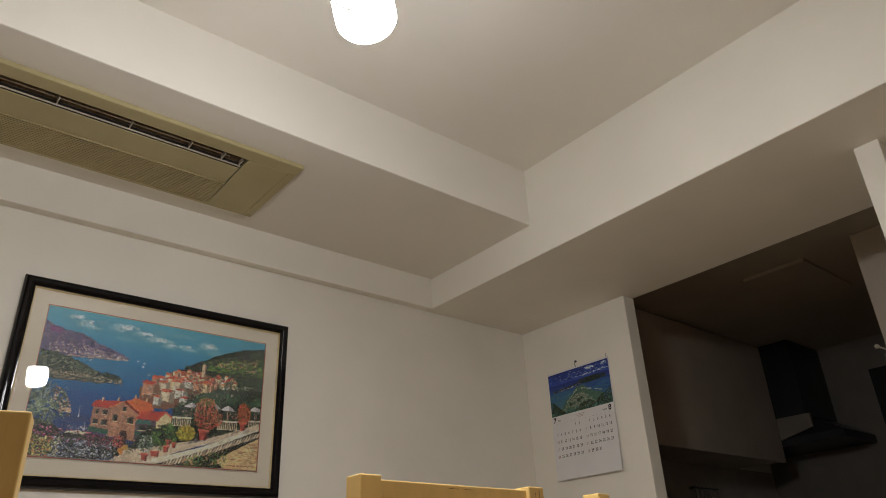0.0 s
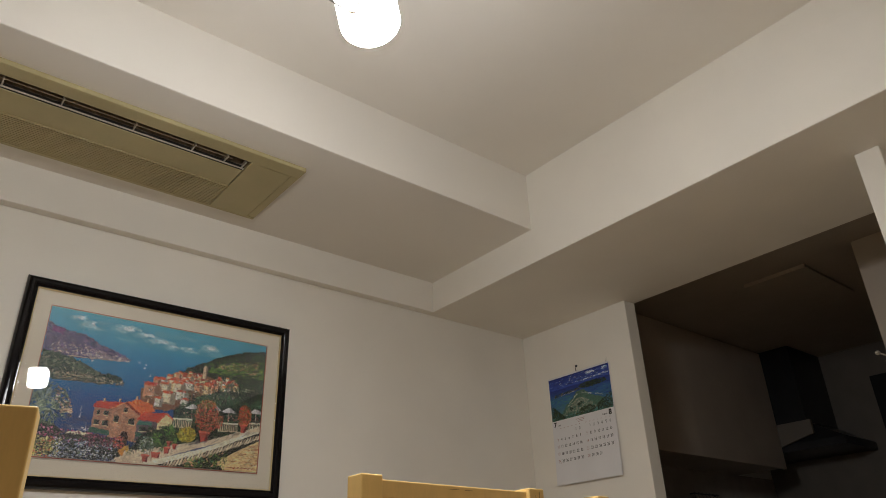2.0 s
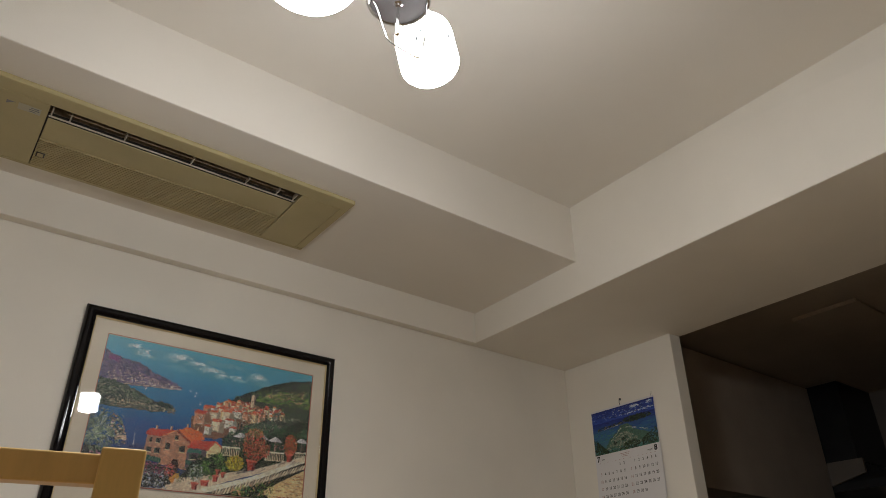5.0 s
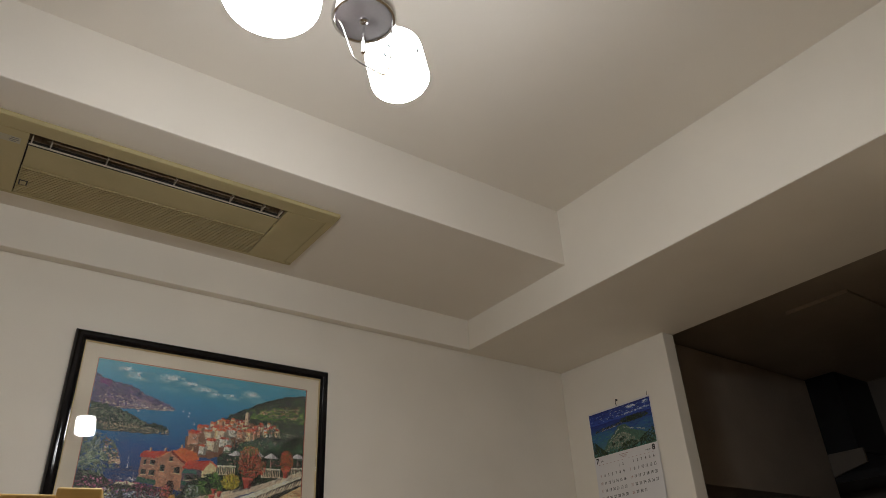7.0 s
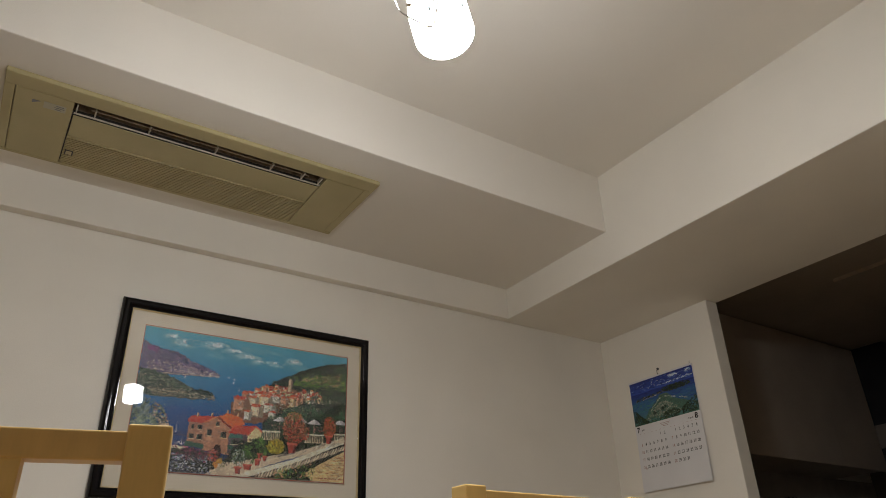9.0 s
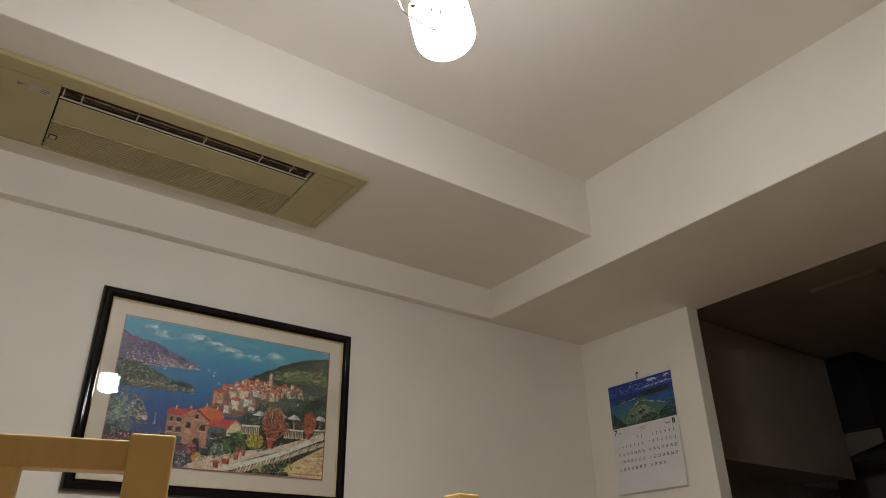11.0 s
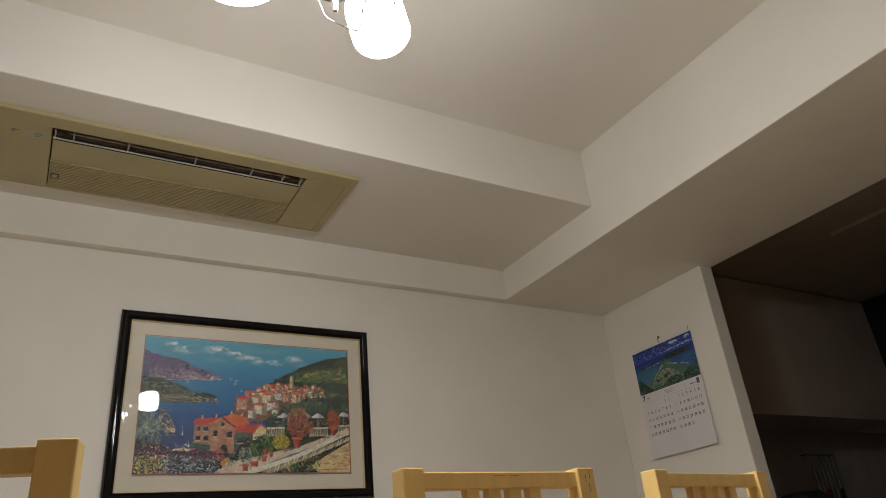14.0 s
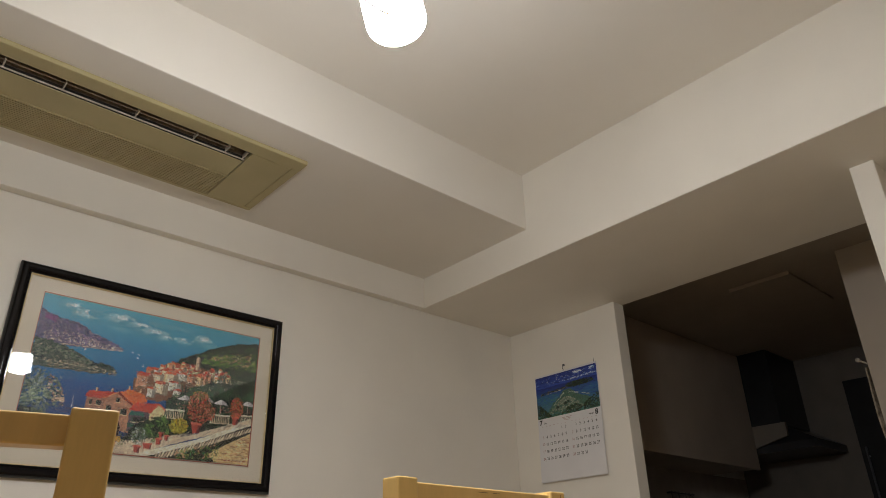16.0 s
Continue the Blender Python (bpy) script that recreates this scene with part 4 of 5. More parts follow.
def calendar():
    t = thing("wall_calendar", "white paper calendar with a beach photo hung on the wall", "calendar")
    W, H = 0.401, 0.536
    top = 1.797

    def bend(a, b, c):
        """Sheet coordinates (a across, b up, c off the paper) to the wall; the foot stands off a little."""
        f = 1 - b / H
        return Vector((XE - 0.004 - 0.012 * f * f - 0.004 * (a / W) * f - c, 2.393 - a, top - H + b))

    def page(name, dx, mat, label, c0, skew=0.0):
        bm = bmesh.new()
        n, k = 20, 6
        front = [[bm.verts.new(bend(W * i / k + skew * (1 - j / n), H * j / n - dx, c0)) for i in range(k + 1)] for j in range(n + 1)]
        back = [[bm.verts.new(bend(W * i / k + skew * (1 - j / n), H * j / n - dx, c0 - 0.0009)) for i in range(k + 1)] for j in range(n + 1)]
        for j in range(n):
            for i in range(k):
                bm.faces.new((front[j][i], front[j][i + 1], front[j + 1][i + 1], front[j + 1][i]))
                bm.faces.new((back[j][i], back[j + 1][i], back[j + 1][i + 1], back[j][i + 1]))
        for j in range(n):
            for i in (0, k):
                bm.faces.new((front[j][i], front[j + 1][i], back[j + 1][i], back[j][i]))
        for i in range(k):
            for j in (0, n):
                bm.faces.new((front[j][i], back[j][i], back[j][i + 1], front[j][i + 1]))
        return part(name, bm, mat, t, label)

    page("sheet", 0.0, PAPER, "white dated sheet", 0.0)
    page("under_sheet", 0.002, PAPER, "white sheet beneath", -0.0022, 0.002)
    bm = bmesh.new()
    box(bm, (XE - 0.0075, 1.992, top - 0.005), (XE - 0.0025, 2.393, top + 0.003), 0.001)
    part("top_strip", bm, PAPER, t, "white binding strip")
    # dark sliver stands for the paper tip curling above the corner
    bm = bmesh.new()
    rod(bm, (XE - 0.005, 2.005, top), (XE - 0.006, 1.999, top + 0.022), 0.0012, 0.0006, 6)
    part("corner_sliver", bm, INK, t, "thin dark sliver for the curled corner tip")
    # beach photo
    s = Sheet(W - 0.004, 0.218, 8, 1000)
    s.grade(0.72, 1.0, tone(40, 74, 158), tone(26, 46, 116))
    s.grade(0.45, 0.72, tone(40, 90, 138), tone(20, 44, 122))
    s.grade(0.0, 0.45, tone(70, 112, 100), tone(40, 90, 138))
    s.spray(60, lambda a, b: (a, 0.76 + 0.16 * b), 0.022, 0.012, [tone(120, 150, 200), tone(70, 106, 180), tone(190, 204, 226)], 0.1, 0.4)
    s.spray(60, lambda a, b: (0.45 + 0.5 * a, 0.775 + 0.03 * b + 0.02 * a), 0.020, 0.012, [tone(196, 208, 226), tone(130, 160, 206)], 0.1, 0.3)
    s.spray(26, s.blob(0.68, 0.93, 0.06, 0.03), 0.03, 0.02, [tone(214, 220, 230), tone(150, 176, 216)], 0.1, 0.3)
    s.spray(18, s.blob(0.92, 0.93, 0.05, 0.03), 0.03, 0.03, [tone(226, 230, 236), tone(150, 176, 216)], 0.1, 0.3)
    s.spray(120, lambda a, b: (a, 0.60 + 0.13 * b), 0.08, 0.012, [tone(20, 44, 122), tone(24, 52, 130), tone(18, 38, 108)], 0.0, 0.1)
    s.spray(160, lambda a, b: (0.6 + 0.4 * a, 0.26 + 0.30 * b), 0.06, 0.016, [tone(24, 62, 130), tone(34, 84, 132), tone(44, 96, 124)], -0.1, 0.2)
    s.spray(160, lambda a, b: (0.36 * a, 0.28 + 0.26 * b), 0.06, 0.016, [tone(38, 88, 132), tone(50, 106, 128), tone(58, 112, 116)], 0.2, 0.2)
    # sand bar widening towards the viewer
    s.rough_poly([(0.47, 0.57), (0.56, 0.57), (0.68, 0.40), (0.90, 0.26), (0.84, 0.08), (0.16, 0.08), (0.26, 0.30), (0.40, 0.45)], tone(66, 98, 84), 0.012)
    bar = lambda a, b: (0.50 + (a - 0.5) * (0.09 + 0.62 * b), 0.56 - 0.48 * b)
    s.spray(330, bar, 0.035, 0.016, [tone(74, 104, 86), tone(64, 96, 88), tone(88, 112, 88), tone(56, 86, 80)], 0.3, 0.7)
    s.spray(420, lambda a, b: (0.49 + (a - 0.5) * (0.10 + 0.56 * b), 0.40 - 0.33 * b), 0.026, 0.012, [tone(140, 142, 128), tone(124, 128, 112), tone(106, 118, 102), tone(152, 152, 138)], 0.3, 0.7)
    s.spray(46, s.band(0.28, 0.26, 0.46, 0.50, 0.03), 0.03, 0.007, [tone(176, 180, 166), tone(140, 150, 134)], 0.9, 0.3)
    s.spray(46, s.band(0.54, 0.50, 0.86, 0.34, 0.03), 0.03, 0.008, [tone(186, 190, 180), tone(120, 140, 130)], -0.4, 0.3)
    s.spray(140, lambda a, b: (a, 0.74 + 0.24 * b), 0.05, 0.02, [tone(24, 52, 120), tone(34, 64, 138), tone(20, 44, 104)], 0.15, 0.3)
    s.spray(46, lambda a, b: (a, 0.80 + 0.17 * b), 0.030, 0.012, [tone(110, 138, 186), tone(150, 172, 206), tone(76, 110, 176)], 0.15, 0.3)
    s.spray(26, s.blob(0.70, 0.92, 0.07, 0.03), 0.03, 0.018, [tone(196, 206, 222), tone(150, 176, 216)], 0.1, 0.3)
    s.spray(30, s.band(0.55, 0.775, 0.98, 0.80, 0.03), 0.030, 0.012, [tone(190, 202, 222), tone(130, 160, 206)], 0.1, 0.3)
    leaf = [tone(20, 36, 24), tone(36, 54, 32), tone(56, 74, 42), tone(16, 26, 22), tone(78, 92, 54)]
    s.spray(460, s.blob(0.72, 0.655, 0.22, 0.065), 0.022, 0.022, leaf[:4])
    s.spray(170, s.band(0.08, 0.565, 0.52, 0.625, 0.05), 0.022, 0.016, leaf[:2] + [tone(110, 104, 92), tone(26, 40, 44)])
    s.spray(24, s.band(0.17, 0.55, 0.42, 0.585, 0.01), 0.02, 0.006, [tone(186, 180, 166)], 0, 0.2)
    for u, v in ((0.50, 0.275), (0.34, 0.19), (0.47, 0.25)):
        s.spray(26, s.blob(u, v, 0.028, 0.04), 0.018, 0.022, leaf[:2] + leaf[3:4])
    s.spray(420, lambda a, b: (0.22 * a, 0.01 + 0.36 * b * (1.1 - a)), 0.020, 0.024, leaf[:4])
    s.spray(240, s.blob(0.60, 0.08, 0.13, 0.11), 0.020, 0.024, leaf[:4])
    s.spray(300, lambda a, b: (0.76 + 0.24 * a, 0.01 + 0.36 * b * (0.4 + 0.6 * a)), 0.020, 0.024, leaf[:4])
    s.spray(60, lambda a, b: (0.2 + 0.3 * a, 0.01 + 0.05 * b), 0.02, 0.02, leaf)
    ph = s.build("photo", PHOTO, t, Matrix.Identity(4), "beach photo with blue sky and sea", 0.1, 0.9, 0.15)
    for v in ph.data.vertices:
        v.co = bend(v.co.x + 0.002, v.co.y + H - 0.222, 0.0003 + v.co.z)
    # dates of two months side by side, Sunday first
    black, red = bmesh.new(), bmesh.new()
    for first, last, a0 in ((5, 31, 0.030), (1, 31, 0.220)):
        for day in range(1, last + 1):
            cell = first + day - 1
            row, col = cell // 7, cell % 7
            if row == 5:
                row = 4
                letters(red, str(day), 0.010, a0 + 0.0248 * col + 0.009, H - 0.282 - 0.0355 * row - 0.008, bend)
                continue
            letters(red if col == 0 else black, str(day), 0.0195, a0 + 0.0248 * col, H - 0.282 - 0.0355 * row, bend, bold=0.00028 if col else 0.0001, narrow=0.82)
        for col in range(7):
            box_at = bend(a0 + 0.0248 * col, H - 0.262, 0.0006)
            box(red, box_at - Vector((0.0002, 0.004, 0.0007)), box_at + Vector((0.0002, 0.004, 0.0007)))
    letters(black, "8", 0.036, W - 0.026, H - 0.243, bend, bold=0.0012)
    letters(black, "August", 0.011, W - 0.06, H - 0.246, bend)
    letters(black, "7", 0.036, 0.020, H - 0.243, bend, bold=0.0012)
    letters(black, "July", 0.011, 0.05, H - 0.246, bend)
    for k in range(3):
        at = bend(0.19, H - 0.236 - 0.007 * k, 0.0006)
        box(red, at - Vector((0.0002, 0.03 - 0.006 * k, 0.0008)), at + Vector((0.0002, 0.03 - 0.006 * k, 0.0008)))
    tagged(part("dates", black, INK, t, "black printed dates"), kind="stuff")
    tagged(part("holiday_dates", red, RED_INK, t, "faded red Sunday dates"), kind="stuff")
    # its hook
    h = thing("wall_hook", "small metal hook in the wall above the calendar", "hook")
    bm = bmesh.new()
    rod(bm, (XE, 2.195, top + 0.030), (XE - 0.006, 2.195, top + 0.030), 0.006, 0.005)
    part("plate", bm, DARK_STEEL, h)
    bm = bmesh.new()
    tube(bm, [(XE - 0.006, 2.195, top + 0.03), (XE - 0.011, 2.195, top + 0.02), (XE - 0.012, 2.195, top + 0.008), (XE - 0.008, 2.195, top + 0.002), (XE - 0.004, 2.195, top + 0.004)], 0.0017)
    part("wire", bm, DARK_STEEL, h)


calendar()


# ---- ceiling cassette air conditioner ----
SEAM_DARK = material("near-black seam tone", (0.024, 0.022, 0.021), 0.6, vary=0.2)
OUTLET = material("brown-grey fan duct", (0.34, 0.28, 0.22), 0.6, vary=0.25, scale=30)
LOUVRE = material("grey-white louvre plastic", (0.58, 0.53, 0.46), 0.4, vary=0.08)
STICKER = material("pale sticker", (0.47, 0.45, 0.34), 0.5, vary=0.03)
GREY_INK = material("grey print", (0.20, 0.20, 0.22), 0.5, vary=0, bump=0)


def air_conditioner():
    t = thing("air_conditioner", "yellowed ivory cassette air conditioner set in the ceiling", "air conditioner")
    z0, z1 = ZS - 0.018, ZS
    xl, xr, va, vb = -0.190, 1.036, 0.0, 0.847
    ya, yb, s0, s1, f1, g1 = 1.944, 2.394, 2.005, 2.066, 2.205, 2.379
    for name, lo, hi in (("front_strip", (xl, ya), (xr, s0)), ("rear_strip", (xl, g1), (xr, yb)), ("end_plate", (xl + 0.03, s0), (va, g1)), ("end_plate", (vb, s0), (xr - 0.033, g1))):
        bm = bmesh.new()
        box(bm, (*lo, z0), (*hi, z1), 0.0034, 3)
        part(name, bm, IVORY, t)
    for lo, hi in (((xl, s0 + 0.0015), (xl + 0.0285, g1 - 0.0015)), ((xr - 0.0315, s0 + 0.0015), (xr, g1 - 0.0015))):
        bm = bmesh.new()
        box(bm, (*lo, z0 + 0.002), (*hi, z1), 0.002)
        part("end_trim", bm, IVORY, t)
    # near-black sheet behind the gaps paints the shade seen in them
    bm = bmesh.new()
    box(bm, (va + 0.0005, s1, z1 - 0.003), (vb - 0.0005, g1, z1 - 0.0005))
    part("backing", bm, SEAM_DARK, t, "near-black sheet standing in for shade in the seams")
    bm = bmesh.new()
    box(bm, (va + 0.005, s1 + 0.0100, z0 + 0.001), (vb - 0.005, f1 - 0.0055, z0 + 0.0045), 0.0015)
    part("flap", bm, IVORY, t)
    bm = bmesh.new()
    box(bm, (va + 0.004, f1 - 0.004, z0 - 0.0030), (vb - 0.004, f1 - 0.0010, z0 + 0.004), 0.0006)
    part("grille_lip", bm, IVORY, t, "thin lip along the grille")
    # return-air grille: a backing with fine lengthwise ribs
    bm = bmesh.new()
    n = 16
    for k in range(n):
        y = f1 + 0.001 + (g1 - f1 - 0.003) * k / n
        box(bm, (va + 0.004, y, z0 + 0.0005), (vb - 0.004, y + 0.0058, z0 + 0.0095))
    gr = part("intake_grille", bm, IVORY, t, "fine ribbed intake grille")
    # near-black block leaves a dark outline round the ivory catch face
    bm = bmesh.new()
    box(bm, (va + 0.010, 2.285, z0 - 0.0012), (va + 0.036, 2.315, z0 + 0.003), 0.001)
    part("catch", bm, SEAM_DARK, gr, "small square catch")
    bm = bmesh.new()
    box(bm, (va + 0.014, 2.289, z0 - 0.0016), (va + 0.032, 2.311, z0 - 0.0010))
    part("catch_face", bm, IVORY, gr)
    # outlet slot with its louvre
    bm = bmesh.new()
    for lo, hi in (((va, s0, ZS + 0.070), (vb, s1, ZS + 0.074)), ((va, s0 - 0.003, ZS), (vb, s0, ZS + 0.074)), ((va, s1, ZS), (vb, s1 + 0.003, ZS + 0.074)),
                   ((va - 0.003, s0, ZS), (va, s1, ZS + 0.074)), ((vb, s0, ZS), (vb + 0.003, s1, ZS + 0.074))):
        box(bm, lo, hi)
    part("outlet", bm, OUTLET, t, "dark air outlet slot")
    bm = bmesh.new()
    for k in range(24):
        x = va + 0.02 + (vb - va - 0.04) * k / 23
        box(bm, (x, s0 + 0.008, ZS + 0.022), (x + 0.003, s1 - 0.012, ZS + 0.062))
    tagged(part("fan_guides", bm, OUTLET, t), kind="stuff")
    bm = bmesh.new()
    box(bm, (va + 0.004, s1 - 0.006, z0 + 0.001), (vb - 0.004, s1 + 0.0005, z0 + 0.0045), 0.0012)
    lv = part("louvre", bm, LOUVRE, t, "grey-white louvre blade")
    bm = bmesh.new()
    box(bm, (va + 0.05, s0 + 0.024, z1 - 0.009), (vb - 0.06, s0 + 0.031, z1 - 0.006), 0.001)
    box(bm, (va + 0.05, s0 + 0.012, z1 + 0.012), (vb - 0.06, s0 + 0.026, z1 + 0.015), 0.001)
    part("inner_blade", bm, OUTLET, t, "brown-grey inner vanes")
    for f in (0.012, 0.075, 0.27, 0.53, 0.765, 0.905, 0.985):
        x = va + (vb - va) * f
        bm = bmesh.new()
        box(bm, (x - 0.002, s0 + 0.014, z0 + 0.004), (x + 0.002, s1 - 0.004, z1 + 0.004), 0.0008)
        part("louvre_arm", bm, LOUVRE, lv)
    # maker's mark and label as plain shapes
    bm = bmesh.new()
    a = [(-0.112, 2.050), (-0.088, 2.050), (-0.112, 2.068)]
    vs = [bm.verts.new((x, y, z0 - 0.0004)) for x, y in a] + [bm.verts.new((x, y, z0)) for x, y in a]
    bm.faces.new(vs[:3]), bm.faces.new(vs[3:])
    for i in range(3):
        bm.faces.new((vs[i], vs[(i + 1) % 3], vs[3 + (i + 1) % 3], vs[3 + i]))
    part("mark", bm, GREY_INK, t)
    bm = bmesh.new()
    box(bm, (-0.080, 2.044, z0 - 0.0006), (-0.018, 2.078, z0), 0.0002)
    st = part("sticker", bm, STICKER, t, "pale printed sticker")
    for k, (p, q) in enumerate(((-0.046, -0.024), (-0.050, -0.022), (-0.048, -0.030))):
        bm = bmesh.new()
        box(bm, (p, 2.050 + 0.009 * k, z0 - 0.0009), (q, 2.054 + 0.009 * k, z0 - 0.0005))
        part("print_line", bm, GREY_INK, st)


air_conditioner()


# ---- chairs ----
def chair():
    t = thing("dining_chair", "honey beech dining chair with a slatted back", "chair", group="dining chairs")
    W, P, D, H = 0.368, 0.036, 0.035, 0.950

    def post(name, x, y, z0, z1, p=P, d=D, lean=0.0):
        bm = bmesh.new()
        box(bm, (x, y, z0), (x + p, y + d, z1), 0.0022, 3)
        part(name, bm, BEECH, t)

    for x in (0, W - P):
        post("back_post", x, 0, 0, H)
        post("front_leg", x, -0.36, 0, 0.42)
    bm = bmesh.new()
    box(bm, (P - 0.002, 0.007, H - 0.030), (W - P + 0.002, D - 0.006, H - 0.005), 0.002, 3)
    part("top_rail", bm, BEECH, t)
    bm = bmesh.new()
    box(bm, (P - 0.002, 0.007, 0.52), (W - P + 0.002, D - 0.006, 0.55), 0.003)
    part("lower_rail", bm, BEECH, t)
    for k in range(4):
        x = W / 2 - 0.0715 + 0.040 * k
        bm = bmesh.new()
        box(bm, (x, 0.009, 0.548), (x + 0.023, D - 0.009, H - 0.028), 0.0012)
        part("slat", bm, BEECH, t)
    bm = bmesh.new()
    box(bm, (-0.01, -0.375, 0.42), (W + 0.01, -0.001, 0.445), 0.008, 3)
    part("seat", bm, BEECH, t)
    for y in (-0.35, 0.008):
        bm = bmesh.new()
        box(bm, (P, y, 0.365), (W - P, y + 0.02, 0.419), 0.002)
        part("apron", bm, BEECH, t)
    for x in (0.008, W - 0.028):
        bm = bmesh.new()
        box(bm, (x, -0.326, 0.16), (x + 0.02, 0.0, 0.185), 0.003)
        part("stretcher", bm, BEECH, t)
    return t


first = chair()
first.matrix_basis = pose(0.548, 0.788, 0, 0, 0, 1.5)
copy_thing(first, pose(1.078, 0.814, 0, 0, 0, 6.0))
co, si = math.cos(radians(-14)), math.sin(radians(-14))
third = copy_thing(first, pose(0.117 - 0.368 * co, 0.617 - 0.368 * si, 0, 0, 0, -14))
tagged(third, "honey beech dining chair turned a little aside")
tagged(first, "honey beech dining chair with a scratched top rail")
DENT = material("dark dent in wood", (0.16, 0.085, 0.035), 0.7)
for x, dx in ((0.165, 0.020), (0.196, 0.016)):
    bm = bmesh.new()
    box(bm, (x, 0.0066, 0.9387), (x + dx, 0.0072, 0.9393))
    part("dent", bm, DENT, first, "short dark scratch")
for x, z, dz in ((0.347, 0.926, 0.014), (0.353, 0.912, 0.012), (0.356, 0.932, 0.013)):
    bm = bmesh.new()
    box(bm, (x, -0.0004, z), (x + 0.0007, 0.0003, z + dz))
    part("dent", bm, DENT, first, "short dark scratch")


# ---- three-armed ceiling lamp ----
def opal(share):
    m = bpy.data.materials.new("lit opal glass")
    m.use_nodes = True
    b = m.node_tree.nodes["Principled BSDF"]
    b.inputs["Base Color"].default_value = (0.85, 0.82, 0.76, 1)
    b.inputs["Roughness"].default_value = 0.25
    b.inputs["Emission Color"].default_value = (*LIGHT, 1)
    b.inputs["Emission Strength"].default_value = SHADE_GLOW * share
    return m


SHADE_GLOW = 54.0
LIGHT = (1.0, 1.0, 1.005)
OPAL = opal(1.0)
OPAL_WIDE = opal(0.27)          # the larger glass, glow lowered to darken the left side
OPAL_END, OPAL_WIDE_END = opal(3.2), opal(0.9)          # the rounded ends, glow raised to throw more light down
OPAL_DIM, OPAL_DIM_END = opal(0.55), opal(1.6)          # the third glass, glow lowered to darken the beam's south end
CLIP = material("grey clip steel", (0.045, 0.045, 0.046), 0.8, vary=0.1, bump=0, spec=0.0)
HUB_GREY = material("satin grey metal", (0.078, 0.068, 0.068), 0.6, 0.1, vary=0.08, scale=12, fine=150, bump=0.03)


def ceiling_lamp():
    cx, cy, zb = 0.465, 0.786, 1.880
    t = thing("ceiling_lamp", "chrome hanging lamp with three lit opal glass shades", "lamp", pose(cx, cy, 0))
    bm = bmesh.new()
    lathe(bm, [(0, ZC), (0.075, ZC), (0.075, ZC - 0.012), (0.068, ZC - 0.03), (0.014, ZC - 0.036), (0, ZC - 0.036)])
    part("canopy", bm, CHROME, t, "chrome ceiling rose", True)
    bm = bmesh.new()
    rod(bm, (0, 0, zb + 0.04), (0, 0, ZC - 0.03), 0.006)
    part("stem", bm, CHROME, t, "thin chrome stem", True)
    bm = bmesh.new()
    lathe(bm, [(0, zb + 0.062), (0.018, zb + 0.060), (0.046, zb + 0.052), (0.060, zb + 0.036), (0.0635, zb + 0.018), (0.0635, zb + 0.006), (0.061, zb + 0.001), (0.057, zb), (0.055, zb + 0.002)], seg=56)
    hub = part("hub", bm, CHROME, t, "chrome hub", True)
    bm = bmesh.new()
    lathe(bm, [(0.0565, zb + 0.003), (0.055, zb + 0.0012), (0.02, zb + 0.0008), (0, zb + 0.0008)], seg=56)
    part("hub_plate", bm, HUB_GREY, hub, "satin grey underside", True)
    bm = bmesh.new()
    lathe(bm, [(0.0085, zb + 0.001), (0.0085, zb - 0.003), (0.006, zb - 0.005), (0.0045, zb - 0.004), (0.004, zb - 0.008), (0, zb - 0.008)], seg=20)
    part("nut", bm, CHROME, hub, "", True)
    # hanging wire loop and pull
    bm = bmesh.new()
    pts = [(0.85 * l, -0.52 * l, zb + h) for l, h in ((-0.053, 0.006), (-0.043, -0.012), (-0.033, -0.045), (-0.022, -0.086), (-0.012, -0.104), (0.008, -0.120),
                                                     (0.034, -0.137), (0.044, -0.135), (0.050, -0.105), (0.055, -0.05), (0.054, 0.004))]
    tube(bm, smooth_line(pts), 0.0011, 8, 0.0019)
    part("wire_loop", bm, CHROME, t, "bent chrome loop", True)
    bm = bmesh.new()
    rod(bm, (0, 0, zb - 0.006), (0, 0, zb - 0.032), 0.0022)
    rod(bm, (0, 0, zb - 0.030), (0, 0, zb - 0.062), 0.0038, 0.003)
    rod(bm, (0, 0, zb - 0.060), (0, 0, zb - 0.084), 0.0055, 0.0045)
    part("pull", bm, CHROME, t, "chrome pull rod", True)
    dome = [(0.0645 * math.cos(radians(k * 10)), -0.121 - 0.027 * math.sin(radians(k * 10))) for k in range(9)]
    outer = [(0.040, -0.011), (0.0465, -0.0115), (0.058, -0.015), (0.0640, -0.026), (0.0655, -0.041)] + dome + [(0, -0.148)]
    for angle, lean, size, r, rise, glass, glass_end in ((41.0, (0.072, -0.19), 1.0, 0.185, 0.120, OPAL, OPAL_END), (184.0, (-0.02, 0.0), 1.34, 0.189, 0.092, OPAL_WIDE, OPAL_WIDE_END), (255, (0.03, 0.06), 1.0, 0.165, 0.118, OPAL_DIM, OPAL_DIM_END)):
        a = radians(angle)
        turn = Vector((0, 0, -1)).rotation_difference(Vector((*lean, -1)).normalized()).to_matrix().to_4x4()
        head = Matrix.Translation((r * math.cos(a), r * math.sin(a), zb + rise)) @ turn @ Matrix.Diagonal((size, size, size, 1))
        bm = bmesh.new()
        pts = [(0.02, 0, zb + 0.052), (0.035, 0, zb + 0.085), (0.06, 0, zb + 0.125), (0.09, 0, zb + 0.152), (r * 0.72, 0, zb + 0.160), (r * 0.9, 0, zb + 0.152), (r, 0, zb + rise + 0.003)]
        tube(bm, smooth_line(pts), 0.0025, 10, 0.011)
